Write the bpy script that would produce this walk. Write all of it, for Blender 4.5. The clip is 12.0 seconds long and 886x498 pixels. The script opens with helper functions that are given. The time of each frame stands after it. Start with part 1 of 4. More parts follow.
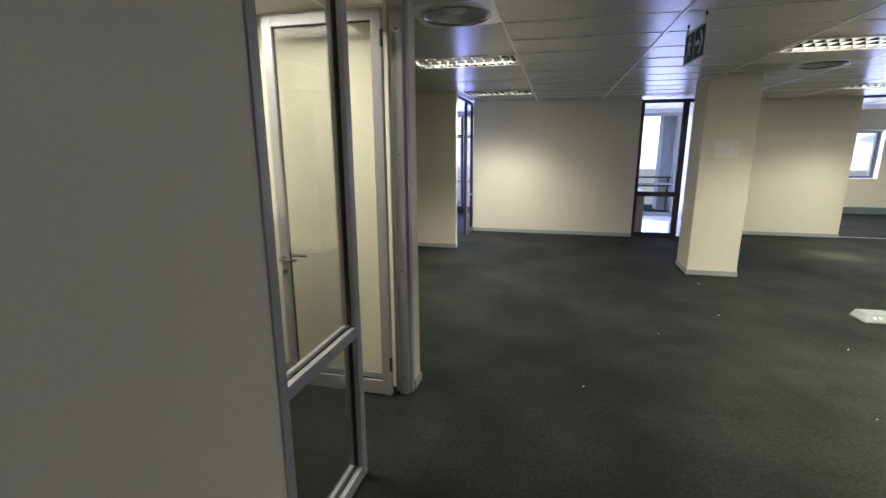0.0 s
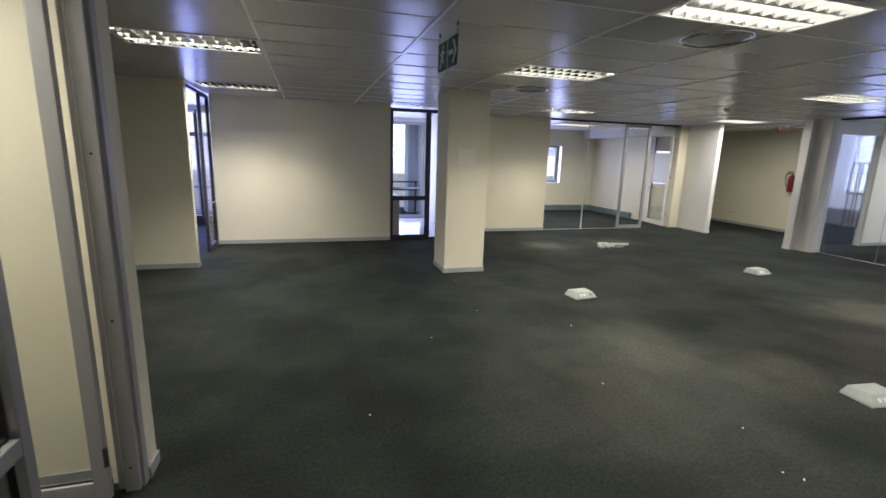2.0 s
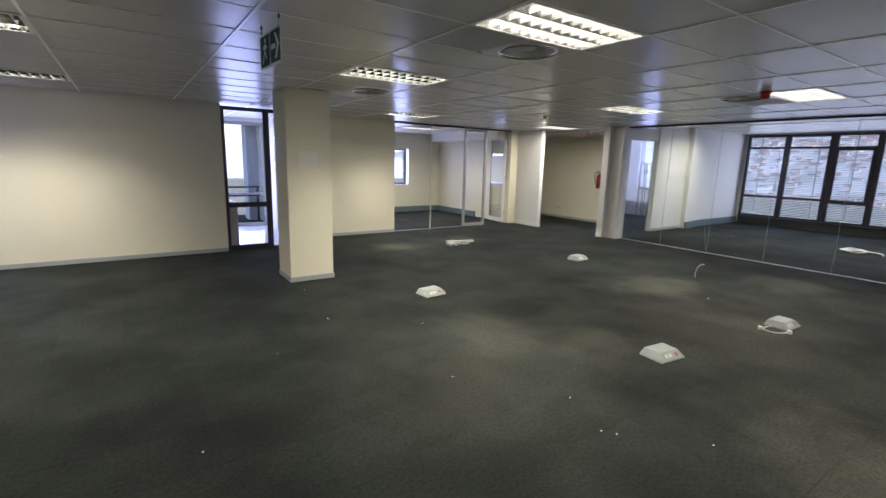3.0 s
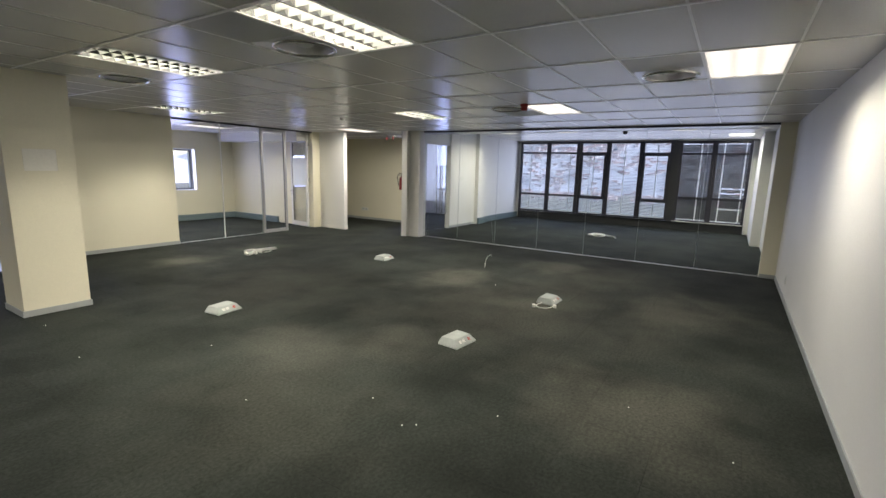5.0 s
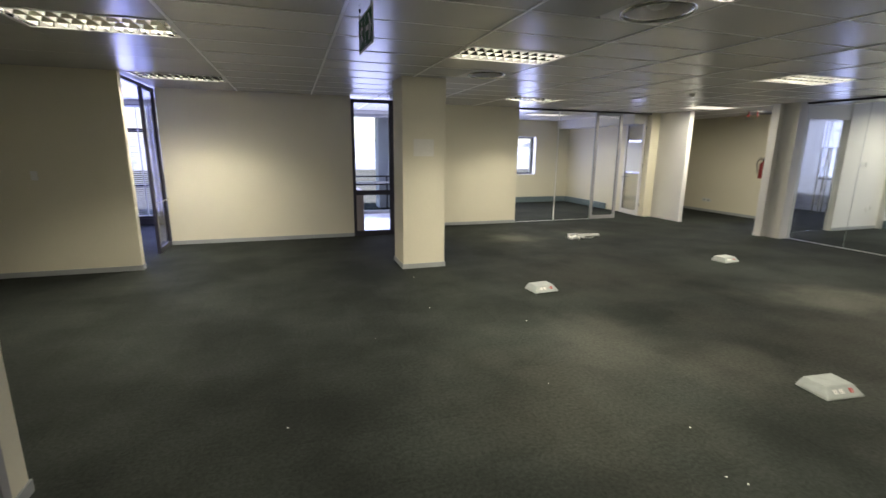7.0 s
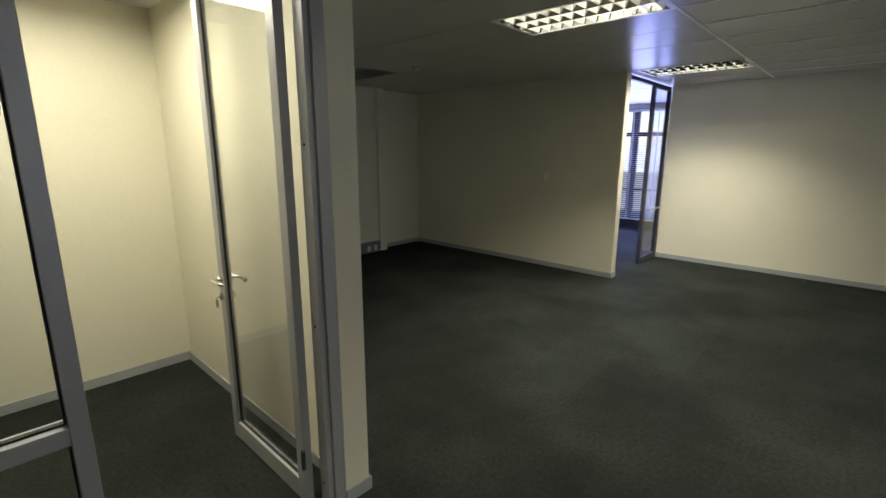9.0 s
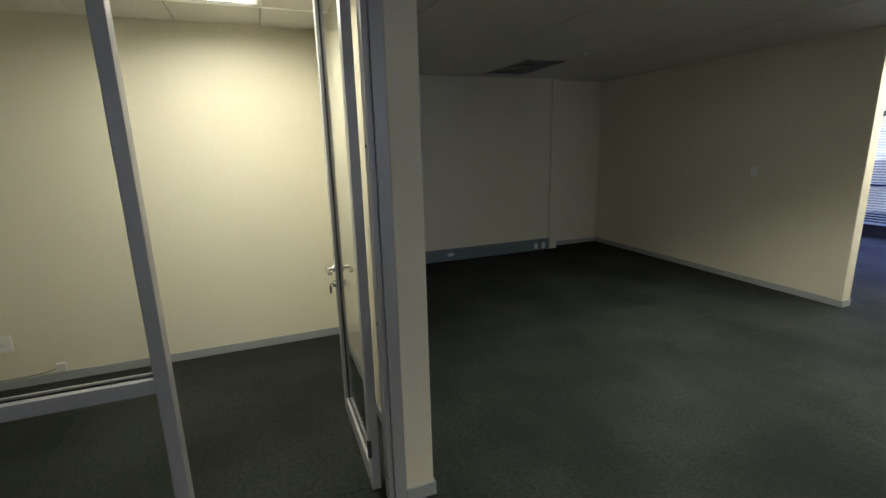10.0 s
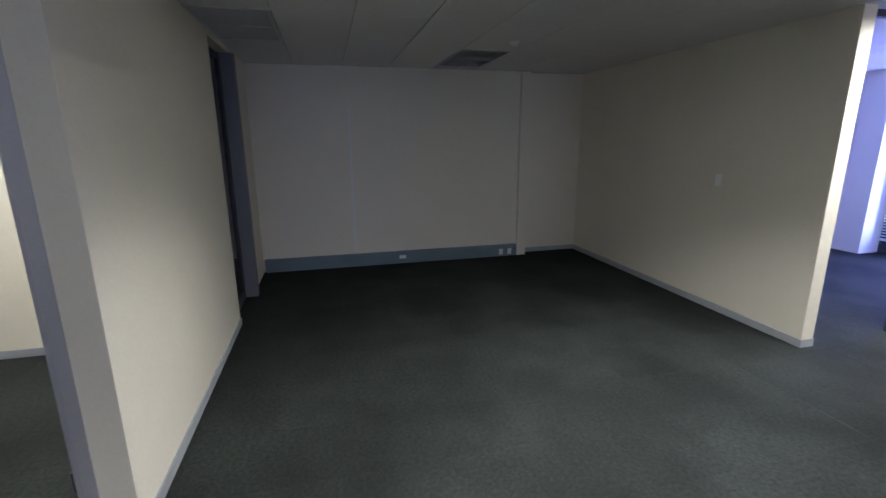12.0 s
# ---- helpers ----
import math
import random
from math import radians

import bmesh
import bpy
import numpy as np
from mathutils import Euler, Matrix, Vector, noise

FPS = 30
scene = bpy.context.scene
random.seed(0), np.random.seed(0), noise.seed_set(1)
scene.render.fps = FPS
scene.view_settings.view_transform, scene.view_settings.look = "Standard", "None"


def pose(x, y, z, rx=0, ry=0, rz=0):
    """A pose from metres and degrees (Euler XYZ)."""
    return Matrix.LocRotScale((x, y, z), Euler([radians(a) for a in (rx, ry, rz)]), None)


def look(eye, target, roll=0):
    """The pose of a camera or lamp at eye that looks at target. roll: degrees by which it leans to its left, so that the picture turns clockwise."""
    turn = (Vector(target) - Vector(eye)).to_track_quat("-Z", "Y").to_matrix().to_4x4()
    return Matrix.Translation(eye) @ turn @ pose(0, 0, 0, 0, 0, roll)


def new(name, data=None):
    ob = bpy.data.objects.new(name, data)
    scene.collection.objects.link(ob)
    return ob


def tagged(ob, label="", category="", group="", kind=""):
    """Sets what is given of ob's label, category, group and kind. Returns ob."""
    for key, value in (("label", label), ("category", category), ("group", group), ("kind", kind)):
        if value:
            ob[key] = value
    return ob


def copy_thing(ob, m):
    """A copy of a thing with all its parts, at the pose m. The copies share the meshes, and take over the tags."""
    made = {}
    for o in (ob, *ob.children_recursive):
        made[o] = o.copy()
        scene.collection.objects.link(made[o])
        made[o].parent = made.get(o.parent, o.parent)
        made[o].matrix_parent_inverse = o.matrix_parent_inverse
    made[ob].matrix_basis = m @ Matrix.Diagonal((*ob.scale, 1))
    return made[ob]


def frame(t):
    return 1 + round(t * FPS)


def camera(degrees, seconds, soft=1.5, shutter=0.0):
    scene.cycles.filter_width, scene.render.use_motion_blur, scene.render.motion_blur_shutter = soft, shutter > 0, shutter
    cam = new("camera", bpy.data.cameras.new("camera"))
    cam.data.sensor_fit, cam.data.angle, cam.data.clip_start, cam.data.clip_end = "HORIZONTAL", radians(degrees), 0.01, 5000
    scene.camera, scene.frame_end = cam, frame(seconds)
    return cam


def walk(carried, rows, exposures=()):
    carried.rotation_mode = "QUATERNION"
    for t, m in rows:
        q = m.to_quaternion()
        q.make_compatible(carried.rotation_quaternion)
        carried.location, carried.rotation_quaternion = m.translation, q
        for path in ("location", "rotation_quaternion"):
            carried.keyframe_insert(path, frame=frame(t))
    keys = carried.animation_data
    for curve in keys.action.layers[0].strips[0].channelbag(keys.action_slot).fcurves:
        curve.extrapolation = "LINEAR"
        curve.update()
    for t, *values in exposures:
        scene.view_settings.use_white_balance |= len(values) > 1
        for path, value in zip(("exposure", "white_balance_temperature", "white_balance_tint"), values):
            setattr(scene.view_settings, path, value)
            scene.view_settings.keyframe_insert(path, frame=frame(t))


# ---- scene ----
cam = camera(88.4, 12.0, soft=1.5, shutter=0.15)
PATH = [
    (0, (0.139, -0.023, 1.797), (-0.329, 1.872, 1.36), -0.2),
    (0.5, (0.162, 0.161, 1.778), (-0.089, 2.102, 1.363), 0.1),
    (1, (0.045, 0.327, 1.778), (0.037, 2.285, 1.369), 0.5),
    (1.5, (0.005, 0.432, 1.819), (0.263, 2.368, 1.388), 1.2),
    (2, (0.056, 0.437, 1.794), (0.615, 2.313, 1.386), 1.7),
    (2.5, (0.131, 0.45, 1.788), (0.99, 2.214, 1.399), 1.7),
    (3, (0.18, 0.447, 1.789), (1.298, 2.061, 1.41), 1.5),
    (3.5, (0.238, 0.42, 1.782), (1.582, 1.856, 1.413), 1.4),
    (3.7, (0.273, 0.412, 1.785), (1.695, 1.77, 1.421), 1.5),
    (5.3, (0.364, 0.345, 1.776), (2.04, 1.381, 1.43), 1.5),
    (5.5, (0.359, 0.334, 1.764), (1.982, 1.449, 1.414), 1.8),
    (6, (0.406, 0.362, 1.784), (1.807, 1.736, 1.396), 1.7),
    (6.5, (0.466, 0.44, 1.776), (1.499, 2.1, 1.358), 1.8),
    (7, (0.539, 0.559, 1.743), (1.148, 2.415, 1.315), 0.6),
    (7.5, (0.62, 0.862, 1.728), (0.714, 2.819, 1.326), -0.5),
    (7.7, (0.648, 0.965, 1.738), (0.514, 2.923, 1.353), -0.5),
    (9.3, (0.904, 2.068, 1.731), (-0.612, 3.293, 1.283), 0.0),
    (9.5, (0.94, 2.183, 1.751), (-0.683, 3.258, 1.293), -0.3),
    (10, (1.074, 2.472, 1.747), (-0.743, 3.179, 1.302), -1.5),
    (10.5, (1.141, 2.765, 1.74), (-0.745, 3.262, 1.298), -1.9),
    (11, (1.052, 3.136, 1.748), (-0.865, 3.511, 1.315), -1.6),
    (11.5, (1.122, 3.61, 1.755), (-0.793, 3.968, 1.306), -1.0),
    (12, (1.185, 4.046, 1.775), (-0.701, 4.52, 1.305), -0.4),
]
walk(cam, [(t, look(eye, target, roll)) for t, eye, target, roll in PATH], exposures=[(0.0, 1.26, 6000, 20), (1.5, 1.16, 6000, 22), (2.5, 1.12, 5900, 23), (3.5, 1.24, 6100, 22), (5.5, 1.25, 6150, 21), (6.5, 1.13, 5950, 23), (7.7, 1.24, 7000, 15), (9.3, 1.0, 6100, 16), (10.5, 1.1, 5800, 19), (11.0, 1.33, 5500, 23), (11.5, 1.5, 5350, 29), (12.0, 1.58, 5300, 30)])

# ---- light ----
world = bpy.data.worlds.new("sky")
scene.world = world
world.use_nodes = True
wn = world.node_tree
sky = wn.nodes.new("ShaderNodeTexSky")
sky.sky_type = "NISHITA"
sky.sun_disc = False
sky.sun_elevation = radians(50)
sky.sun_rotation = radians(200)
wn.links.new(sky.outputs[0], wn.nodes["Background"].inputs[0])
wn.nodes["Background"].inputs[1].default_value = 0.15

sun = new("sun", bpy.data.lights.new("sun", "SUN"))
sun.data.energy = 4.5
sun.data.angle = radians(0.5)
sun.data.color = (1.0, 0.96, 0.9)
sun.matrix_world = look((0, 0, 30), (12, 26, 0))

LAMP_COLOUR = (1.0, 0.965, 0.72)
CEIL = 2.71


def daylight(x, y, z, turn, w, h, watts, colour=(0.50, 0.57, 1.0)):
    """An unseen lamp added on the room side of a window, for its sky light."""
    L = new("window_daylight", bpy.data.lights.new("window_daylight", "AREA"))
    L.data.shape, L.data.size, L.data.size_y = "RECTANGLE", w, h
    L.data.energy, L.data.color = watts, colour
    L.matrix_world = pose(x, y, z, 90, 0, turn)


daylight(17.12, 3.75, 1.6, 90, 7.4, 2.4, 34, (0.72, 0.77, 1.0))
daylight(15.72, 9.82, 1.85, 90, 1.1, 1.6, 26)
daylight(-1.2, 12.2, 1.45, 180, 5.2, 2.3, 115, (0.38, 0.44, 1.0))
daylight(2.4, 12.84, 1.35, 180, 1.3, 2.4, 22)
daylight(7.87, 14.72, 1.55, 180, 0.95, 1.15, 14)
LOUVRE_WATTS, LOUVRE_SPREAD = 16.5, 120
BEAM_WATTS, BEAM_SPREAD, BEAM_TILT = 1.6, 72, 30
GLOW_WATTS, GLOW_SPREAD = 4.4, 180
PANEL_WATTS, PANEL_SPREAD = 17, 152
OFFICE_WATTS, OFFICE_SPREAD = 17.5, 168


# ---- materials ----
def material(name, colour, rough=0.6, metal=0.0, grain=0.0, scale=40.0, contrast=0.25, fuzz=0.55, bump=0.0, stain=0.0, stain_scale=1.5, patch=0.25, spread=0.0, spec=0.5):
    m = bpy.data.materials.new(name)
    m.use_nodes = True
    nt = m.node_tree
    b = nt.nodes["Principled BSDF"]
    b.inputs["Roughness"].default_value = rough
    b.inputs["Metallic"].default_value = metal
    b.inputs["Specular IOR Level"].default_value = spec
    co = nt.nodes.new("ShaderNodeNewGeometry")
    fine = nt.nodes.new("ShaderNodeTexNoise")
    fine.inputs["Scale"].default_value = scale
    fine.inputs["Detail"].default_value = 5
    fine.inputs["Roughness"].default_value = fuzz
    nt.links.new(co.outputs["Position"], fine.inputs["Vector"])
    wide = nt.nodes.new("ShaderNodeTexNoise")
    wide.inputs["Scale"].default_value = stain_scale
    wide.inputs["Detail"].default_value = 3
    nt.links.new(co.outputs["Position"], wide.inputs["Vector"])

    def shade(src, amount, prev, c=0.25):
        r = nt.nodes.new("ShaderNodeMapRange")
        r.inputs[1].default_value, r.inputs[2].default_value = 0.5 - c, 0.5 + c
        r.inputs[3].default_value, r.inputs[4].default_value = 1 - amount, 1 + amount
        nt.links.new(src, r.inputs[0])
        mx = nt.nodes.new("ShaderNodeMix")
        mx.data_type, mx.blend_type = "RGBA", "MULTIPLY"
        mx.inputs[0].default_value = 1.0
        nt.links.new(prev, mx.inputs[6])
        nt.links.new(r.outputs[0], mx.inputs[7])
        return mx.outputs[2]

    rgb = nt.nodes.new("ShaderNodeRGB")
    rgb.outputs[0].default_value = (*colour, 1)
    out = rgb.outputs[0]
    if grain:
        out = shade(fine.outputs[0], grain, out, contrast)
    if stain:
        out = shade(wide.outputs[0], stain, out, patch)
    if spread:
        info = nt.nodes.new("ShaderNodeObjectInfo")
        out = shade(info.outputs["Random"], spread, out)
    nt.links.new(out, b.inputs["Base Color"])
    if bump:
        bp = nt.nodes.new("ShaderNodeBump")
        bp.inputs["Strength"].default_value = bump
        bp.inputs["Distance"].default_value = 0.004
        nt.links.new(fine.outputs[0], bp.inputs["Height"])
        nt.links.new(bp.outputs[0], b.inputs["Normal"])
    return m


def glow(name, colour, strength):
    m = bpy.data.materials.new(name)
    m.use_nodes = True
    b = m.node_tree.nodes["Principled BSDF"]
    b.inputs["Base Color"].default_value = (0.8, 0.8, 0.8, 1)
    b.inputs["Emission Color"].default_value = (*colour, 1)
    b.inputs["Emission Strength"].default_value = strength
    return m


def glass_mat(name, colour=(0.975, 0.985, 0.985), gloss=0.38):
    m = bpy.data.materials.new(name)
    m.use_nodes = True
    nt = m.node_tree
    nt.nodes.remove(nt.nodes["Principled BSDF"])
    out = nt.nodes["Material Output"]
    tr = nt.nodes.new("ShaderNodeBsdfTransparent")
    tr.inputs[0].default_value = (*colour, 1)
    gl = nt.nodes.new("ShaderNodeBsdfGlossy")
    gl.inputs["Roughness"].default_value = 0.02
    fr = nt.nodes.new("ShaderNodeFresnel")
    fr.inputs[0].default_value = 1.45
    mul = nt.nodes.new("ShaderNodeMath")
    mul.operation = "MULTIPLY"
    mul.inputs[1].default_value = gloss
    nt.links.new(fr.outputs[0], mul.inputs[0])
    mix = nt.nodes.new("ShaderNodeMixShader")
    nt.links.new(mul.outputs[0], mix.inputs[0])
    nt.links.new(tr.outputs[0], mix.inputs[1])
    nt.links.new(gl.outputs[0], mix.inputs[2])
    nt.links.new(mix.outputs[0], out.inputs["Surface"])
    return m


WALL = material("cream_wall_paint", (0.765, 0.725, 0.575), 0.55, grain=0.03, scale=60, bump=0.08, stain=0.04, stain_scale=0.8)
WHITE = material("white_wall_paint", (0.78, 0.77, 0.74), 0.55, grain=0.03, scale=60, bump=0.08, stain=0.04, stain_scale=0.8)
CEILM = material("ceiling_tile", (0.72, 0.71, 0.69), 0.27, grain=0.06, scale=120, spec=0.22, bump=0.06, stain=0.05, stain_scale=0.7)
GREYTILE = material("dull_ceiling_tile", (0.57, 0.57, 0.56), 0.5, grain=0.06, scale=120, spec=0.25, stain=0.06, stain_scale=0.7)
GRID = material("ceiling_grid_enamel", (0.92, 0.92, 0.9), 0.3, grain=0.03)
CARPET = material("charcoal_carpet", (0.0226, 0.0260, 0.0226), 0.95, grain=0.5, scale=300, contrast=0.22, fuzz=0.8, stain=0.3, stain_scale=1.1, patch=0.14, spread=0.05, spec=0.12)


def pale_patches(m, colour, amount, spots):
    """Paler patches with a ragged outline, at given spots on a carpet."""
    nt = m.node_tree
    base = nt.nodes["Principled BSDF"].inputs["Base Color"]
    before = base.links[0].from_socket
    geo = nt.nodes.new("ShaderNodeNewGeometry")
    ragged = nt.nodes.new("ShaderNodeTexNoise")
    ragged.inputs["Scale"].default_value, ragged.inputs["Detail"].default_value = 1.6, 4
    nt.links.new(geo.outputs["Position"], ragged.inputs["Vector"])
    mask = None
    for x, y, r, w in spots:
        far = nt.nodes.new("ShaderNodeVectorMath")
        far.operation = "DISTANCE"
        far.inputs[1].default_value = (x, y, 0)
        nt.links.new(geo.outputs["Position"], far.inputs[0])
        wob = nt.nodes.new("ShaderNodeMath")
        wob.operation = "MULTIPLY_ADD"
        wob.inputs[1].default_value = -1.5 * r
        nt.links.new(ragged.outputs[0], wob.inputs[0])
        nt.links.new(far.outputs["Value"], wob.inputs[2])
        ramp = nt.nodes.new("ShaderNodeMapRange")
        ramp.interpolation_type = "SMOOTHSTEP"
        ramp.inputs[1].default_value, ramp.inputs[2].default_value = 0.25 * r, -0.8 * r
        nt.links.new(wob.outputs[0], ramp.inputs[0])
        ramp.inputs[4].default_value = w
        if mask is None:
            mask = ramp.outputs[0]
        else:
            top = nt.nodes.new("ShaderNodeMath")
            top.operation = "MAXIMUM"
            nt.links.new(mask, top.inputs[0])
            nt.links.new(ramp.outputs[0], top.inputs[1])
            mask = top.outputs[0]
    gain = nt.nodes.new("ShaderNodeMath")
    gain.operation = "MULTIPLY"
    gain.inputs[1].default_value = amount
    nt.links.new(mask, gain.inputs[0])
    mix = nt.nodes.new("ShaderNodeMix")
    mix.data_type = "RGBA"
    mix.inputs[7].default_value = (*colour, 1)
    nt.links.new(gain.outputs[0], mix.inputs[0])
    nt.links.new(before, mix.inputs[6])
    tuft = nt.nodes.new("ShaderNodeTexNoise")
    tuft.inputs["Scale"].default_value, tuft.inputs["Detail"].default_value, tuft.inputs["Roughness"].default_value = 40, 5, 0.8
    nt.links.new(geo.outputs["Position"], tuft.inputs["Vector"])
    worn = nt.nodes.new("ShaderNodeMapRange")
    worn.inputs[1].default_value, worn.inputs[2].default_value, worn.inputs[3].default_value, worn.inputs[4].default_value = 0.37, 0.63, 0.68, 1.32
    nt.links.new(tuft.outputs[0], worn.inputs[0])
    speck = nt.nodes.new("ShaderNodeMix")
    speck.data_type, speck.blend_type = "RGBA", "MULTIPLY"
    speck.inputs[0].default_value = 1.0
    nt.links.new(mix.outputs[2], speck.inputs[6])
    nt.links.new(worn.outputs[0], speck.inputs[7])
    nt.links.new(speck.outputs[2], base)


pale_patches(CARPET, (0.106, 0.105, 0.086), 0.64, ((5.6, 2.6, 2.7, 0.55), (4.6, 6.0, 2.0, 0.4), (8.3, 2.2, 1.6, 0.55), (2.5, 3.2, 1.5, 0.35), (6.7, 4.1, 1.0, 1), (8.6, 2.95, 0.9, 1), (5.95, 2.6, 1.0, 0.9), (4.0, 3.25, 0.9, 0.65), (3.15, 3.9, 1.0, 0.6), (3.9, 0.8, 1.15, 1), (6.9, 0.85, 1.3, 0.9), (4.75, 8.7, 0.8, 1), (6.5, 8.9, 0.7, 0.8)))
SKIRT = material("grey_skirting", (0.36, 0.38, 0.38), 0.5, grain=0.04, stain=0.08, stain_scale=3)
TRUNK = material("grey_green_trunking", (0.15, 0.205, 0.225), 0.45, grain=0.04, stain=0.08, stain_scale=3)
ALU = material("natural_aluminium", (0.45, 0.45, 0.46), 0.4, metal=0.3, grain=0.04, scale=90)
DARK = material("dark_bronze_aluminium", (0.045, 0.043, 0.055), 0.4, metal=0.3, grain=0.05, scale=90)
RUBBER = material("black_gasket", (0.012, 0.012, 0.012), 0.6, grain=0.1)
CHROME = material("brushed_steel", (0.62, 0.61, 0.58), 0.25, metal=1.0, grain=0.05, scale=200)
PLASTIC = material("white_plastic", (0.72, 0.72, 0.68), 0.4, grain=0.03, stain=0.06, stain_scale=6)
BRIGHT = material("bright_white_plastic", (0.9, 0.9, 0.87), 0.35, grain=0.02)
BOXGREY = material("light_grey_plastic", (0.34, 0.37, 0.35), 0.5, grain=0.06, stain=0.12, stain_scale=9)
DEEPRED = material("deep_red_enamel", (0.2, 0.015, 0.012), 0.35, grain=0.05)
RED = material("red_plastic", (0.38, 0.025, 0.017), 0.4, grain=0.05)
LOUVRE = material("white_louvre", (0.82, 0.82, 0.78), 0.35, grain=0.02)
MIRROR = material("mirror_reflector", (0.5, 0.5, 0.5), 0.12, metal=1.0, grain=0.02)
VENTGREY = material("blue_grey_grille", (0.5, 0.51, 0.53), 0.5, grain=0.1)
TILE = material("white_floor_tile", (0.7, 0.7, 0.68), 0.12, grain=0.03, stain=0.05)
DARKBLIND = material("charcoal_blind_slat", (0.022, 0.022, 0.025), 0.5, grain=0.05)
BLIND = material("grey_blind_slat", (0.74, 0.76, 0.82), 0.45, grain=0.04)
CONCRETE = material("pale_render", (0.62, 0.64, 0.68), 0.8, grain=0.1, scale=30, stain=0.1, bump=0.2)
GREEN = material("exit_sign_green", (0.008, 0.10, 0.020), 0.6, grain=0.03, spec=0.2)
SIGNWHITE = material("sign_white", (0.75, 0.78, 0.72), 0.4, grain=0.03)
SLATE = material("slate_grey_aluminium", (0.17, 0.175, 0.19), 0.45, metal=0.2, grain=0.05, scale=90)
DARKGREY = material("dark_grey_metal", (0.038, 0.038, 0.04), 0.5, grain=0.1)
PAPER = material("faded_tape", (0.85, 0.83, 0.76), 0.25, grain=0.04)
GLASS = glass_mat("clear_glass")
THICK_GLASS = glass_mat("thick_green_glass", (0.95, 0.975, 0.96), 0.36)
DIFFUSER = glow("lit_prismatic_panel", (1.0, 0.93, 0.72), 0.62)
# the tubes show through the panel as brighter bands
nt = DIFFUSER.node_tree
where = nt.nodes.new("ShaderNodeTexCoord")
axis = nt.nodes.new("ShaderNodeSeparateXYZ")
nt.links.new(where.outputs["Object"], axis.inputs[0])
wave = nt.nodes.new("ShaderNodeMath")
wave.operation = "MULTIPLY"
wave.inputs[1].default_value = 2 * math.pi * 3 / 0.56
nt.links.new(axis.outputs[1], wave.inputs[0])
band = nt.nodes.new("ShaderNodeMath")
band.operation = "COSINE"
nt.links.new(wave.outputs[0], band.inputs[0])
level = nt.nodes.new("ShaderNodeMapRange")
level.inputs[1].default_value, level.inputs[3].default_value, level.inputs[4].default_value = -1.0, 0.34, 0.66
nt.links.new(band.outputs[0], level.inputs[0])
nt.links.new(level.outputs[0], nt.nodes["Principled BSDF"].inputs["Emission Strength"])
TUBE = glow("fluorescent_tube", LAMP_COLOUR, 12.0)


# ---- building blocks ----
def box(bm, x0, y0, z0, x1, y1, z1, bevel=0.0):
    made = bmesh.ops.create_cube(bm, size=1.0, matrix=Matrix.Translation(((x0 + x1) / 2, (y0 + y1) / 2, (z0 + z1) / 2)) @ Matrix.Diagonal((abs(x1 - x0), abs(y1 - y0), abs(z1 - z0), 1)))
    if bevel:
        edges = {e for v in made["verts"] for e in v.link_edges}
        bmesh.ops.bevel(bm, geom=list(edges), offset=bevel, segments=2, affect="EDGES", profile=0.5)
    return bm


def boxes(*rows, bevel=0.0):
    bm = bmesh.new()
    for r in rows:
        box(bm, *r, bevel=bevel)
    return bm


def cyl(bm, p, q, r, r2=None, seg=16):
    p, q = Vector(p), Vector(q)
    d = q - p
    m = Matrix.Translation((p + q) / 2) @ d.to_track_quat("Z", "Y").to_matrix().to_4x4()
    bmesh.ops.create_cone(bm, cap_ends=True, segments=seg, radius1=r, radius2=r if r2 is None else r2, depth=d.length, matrix=m)
    return bm


def lathe(bm, profile, seg=32):
    rings = [[bm.verts.new((r * math.cos(2 * math.pi * i / seg), r * math.sin(2 * math.pi * i / seg), z)) for i in range(seg)] for r, z in profile]
    for a, b in zip(rings, rings[1:]):
        for i in range(seg):
            f = bm.faces.new((a[i], a[(i + 1) % seg], b[(i + 1) % seg], b[i]))
            f.smooth = True
    return bm


def part(name, bm, mat, parent=None, label=""):
    me = bpy.data.meshes.new(name)
    bm.to_mesh(me)
    bm.free()
    me.materials.append(mat)
    ob = new(name, me)
    if parent is not None:
        ob.parent = parent
    return tagged(ob, label)


def thing(name, label, category, group="", at=(0, 0, 0), turn=0.0):
    ob = new(name)
    ob.empty_display_size = 0.1
    ob.matrix_basis = pose(*at, 0, 0, turn)
    return tagged(ob, label, category, group)


def structure(name, bm, mat, label="", category="wall"):
    return tagged(part(name, bm, mat), label, category, kind="structure")
# ---- the shell ----
H = CEIL + 0.28
TOP = 3.25


def wall(name, label, mat, *rows):
    ob = structure(name, boxes(*rows[:1]), mat, label)
    for r in rows[1:]:
        part("wall_piece", boxes(r), mat, ob)
    return ob


wall("wall_far", "long cream painted partition wall with grey skirting", WALL, (-1.60, 9.748, 0, 1.666, 9.88, H))
wall("wall_switch", "cream partition wall with a light switch", WALL, (-5.6, 7.92, 0, -1.585, 8.05, H))
wall("wall_recess", "cream wall at the back of the dark recess", WALL, (-5.6, 3.0, 0, -5.29, 6.99, H), (-5.6, 6.99, 0, -5.41, 7.92, H))
wall("wall_office_side", "cream partition wall with a free end and a dark doorway", WALL, (-3.406, 3.085, 0, -1.0, 3.126, H), (-1.0, 2.985, 0, -0.83, 3.126, H), (-5.29, 3.0, 0, -4.36, 3.126, H), (-4.36, 3.0, 2.66, -3.406, 3.126, H))
wall("wall_office_north", "cream painted office wall behind the open door", WALL, (-3.3, 3.04, 0, -1.0, 3.084, H))
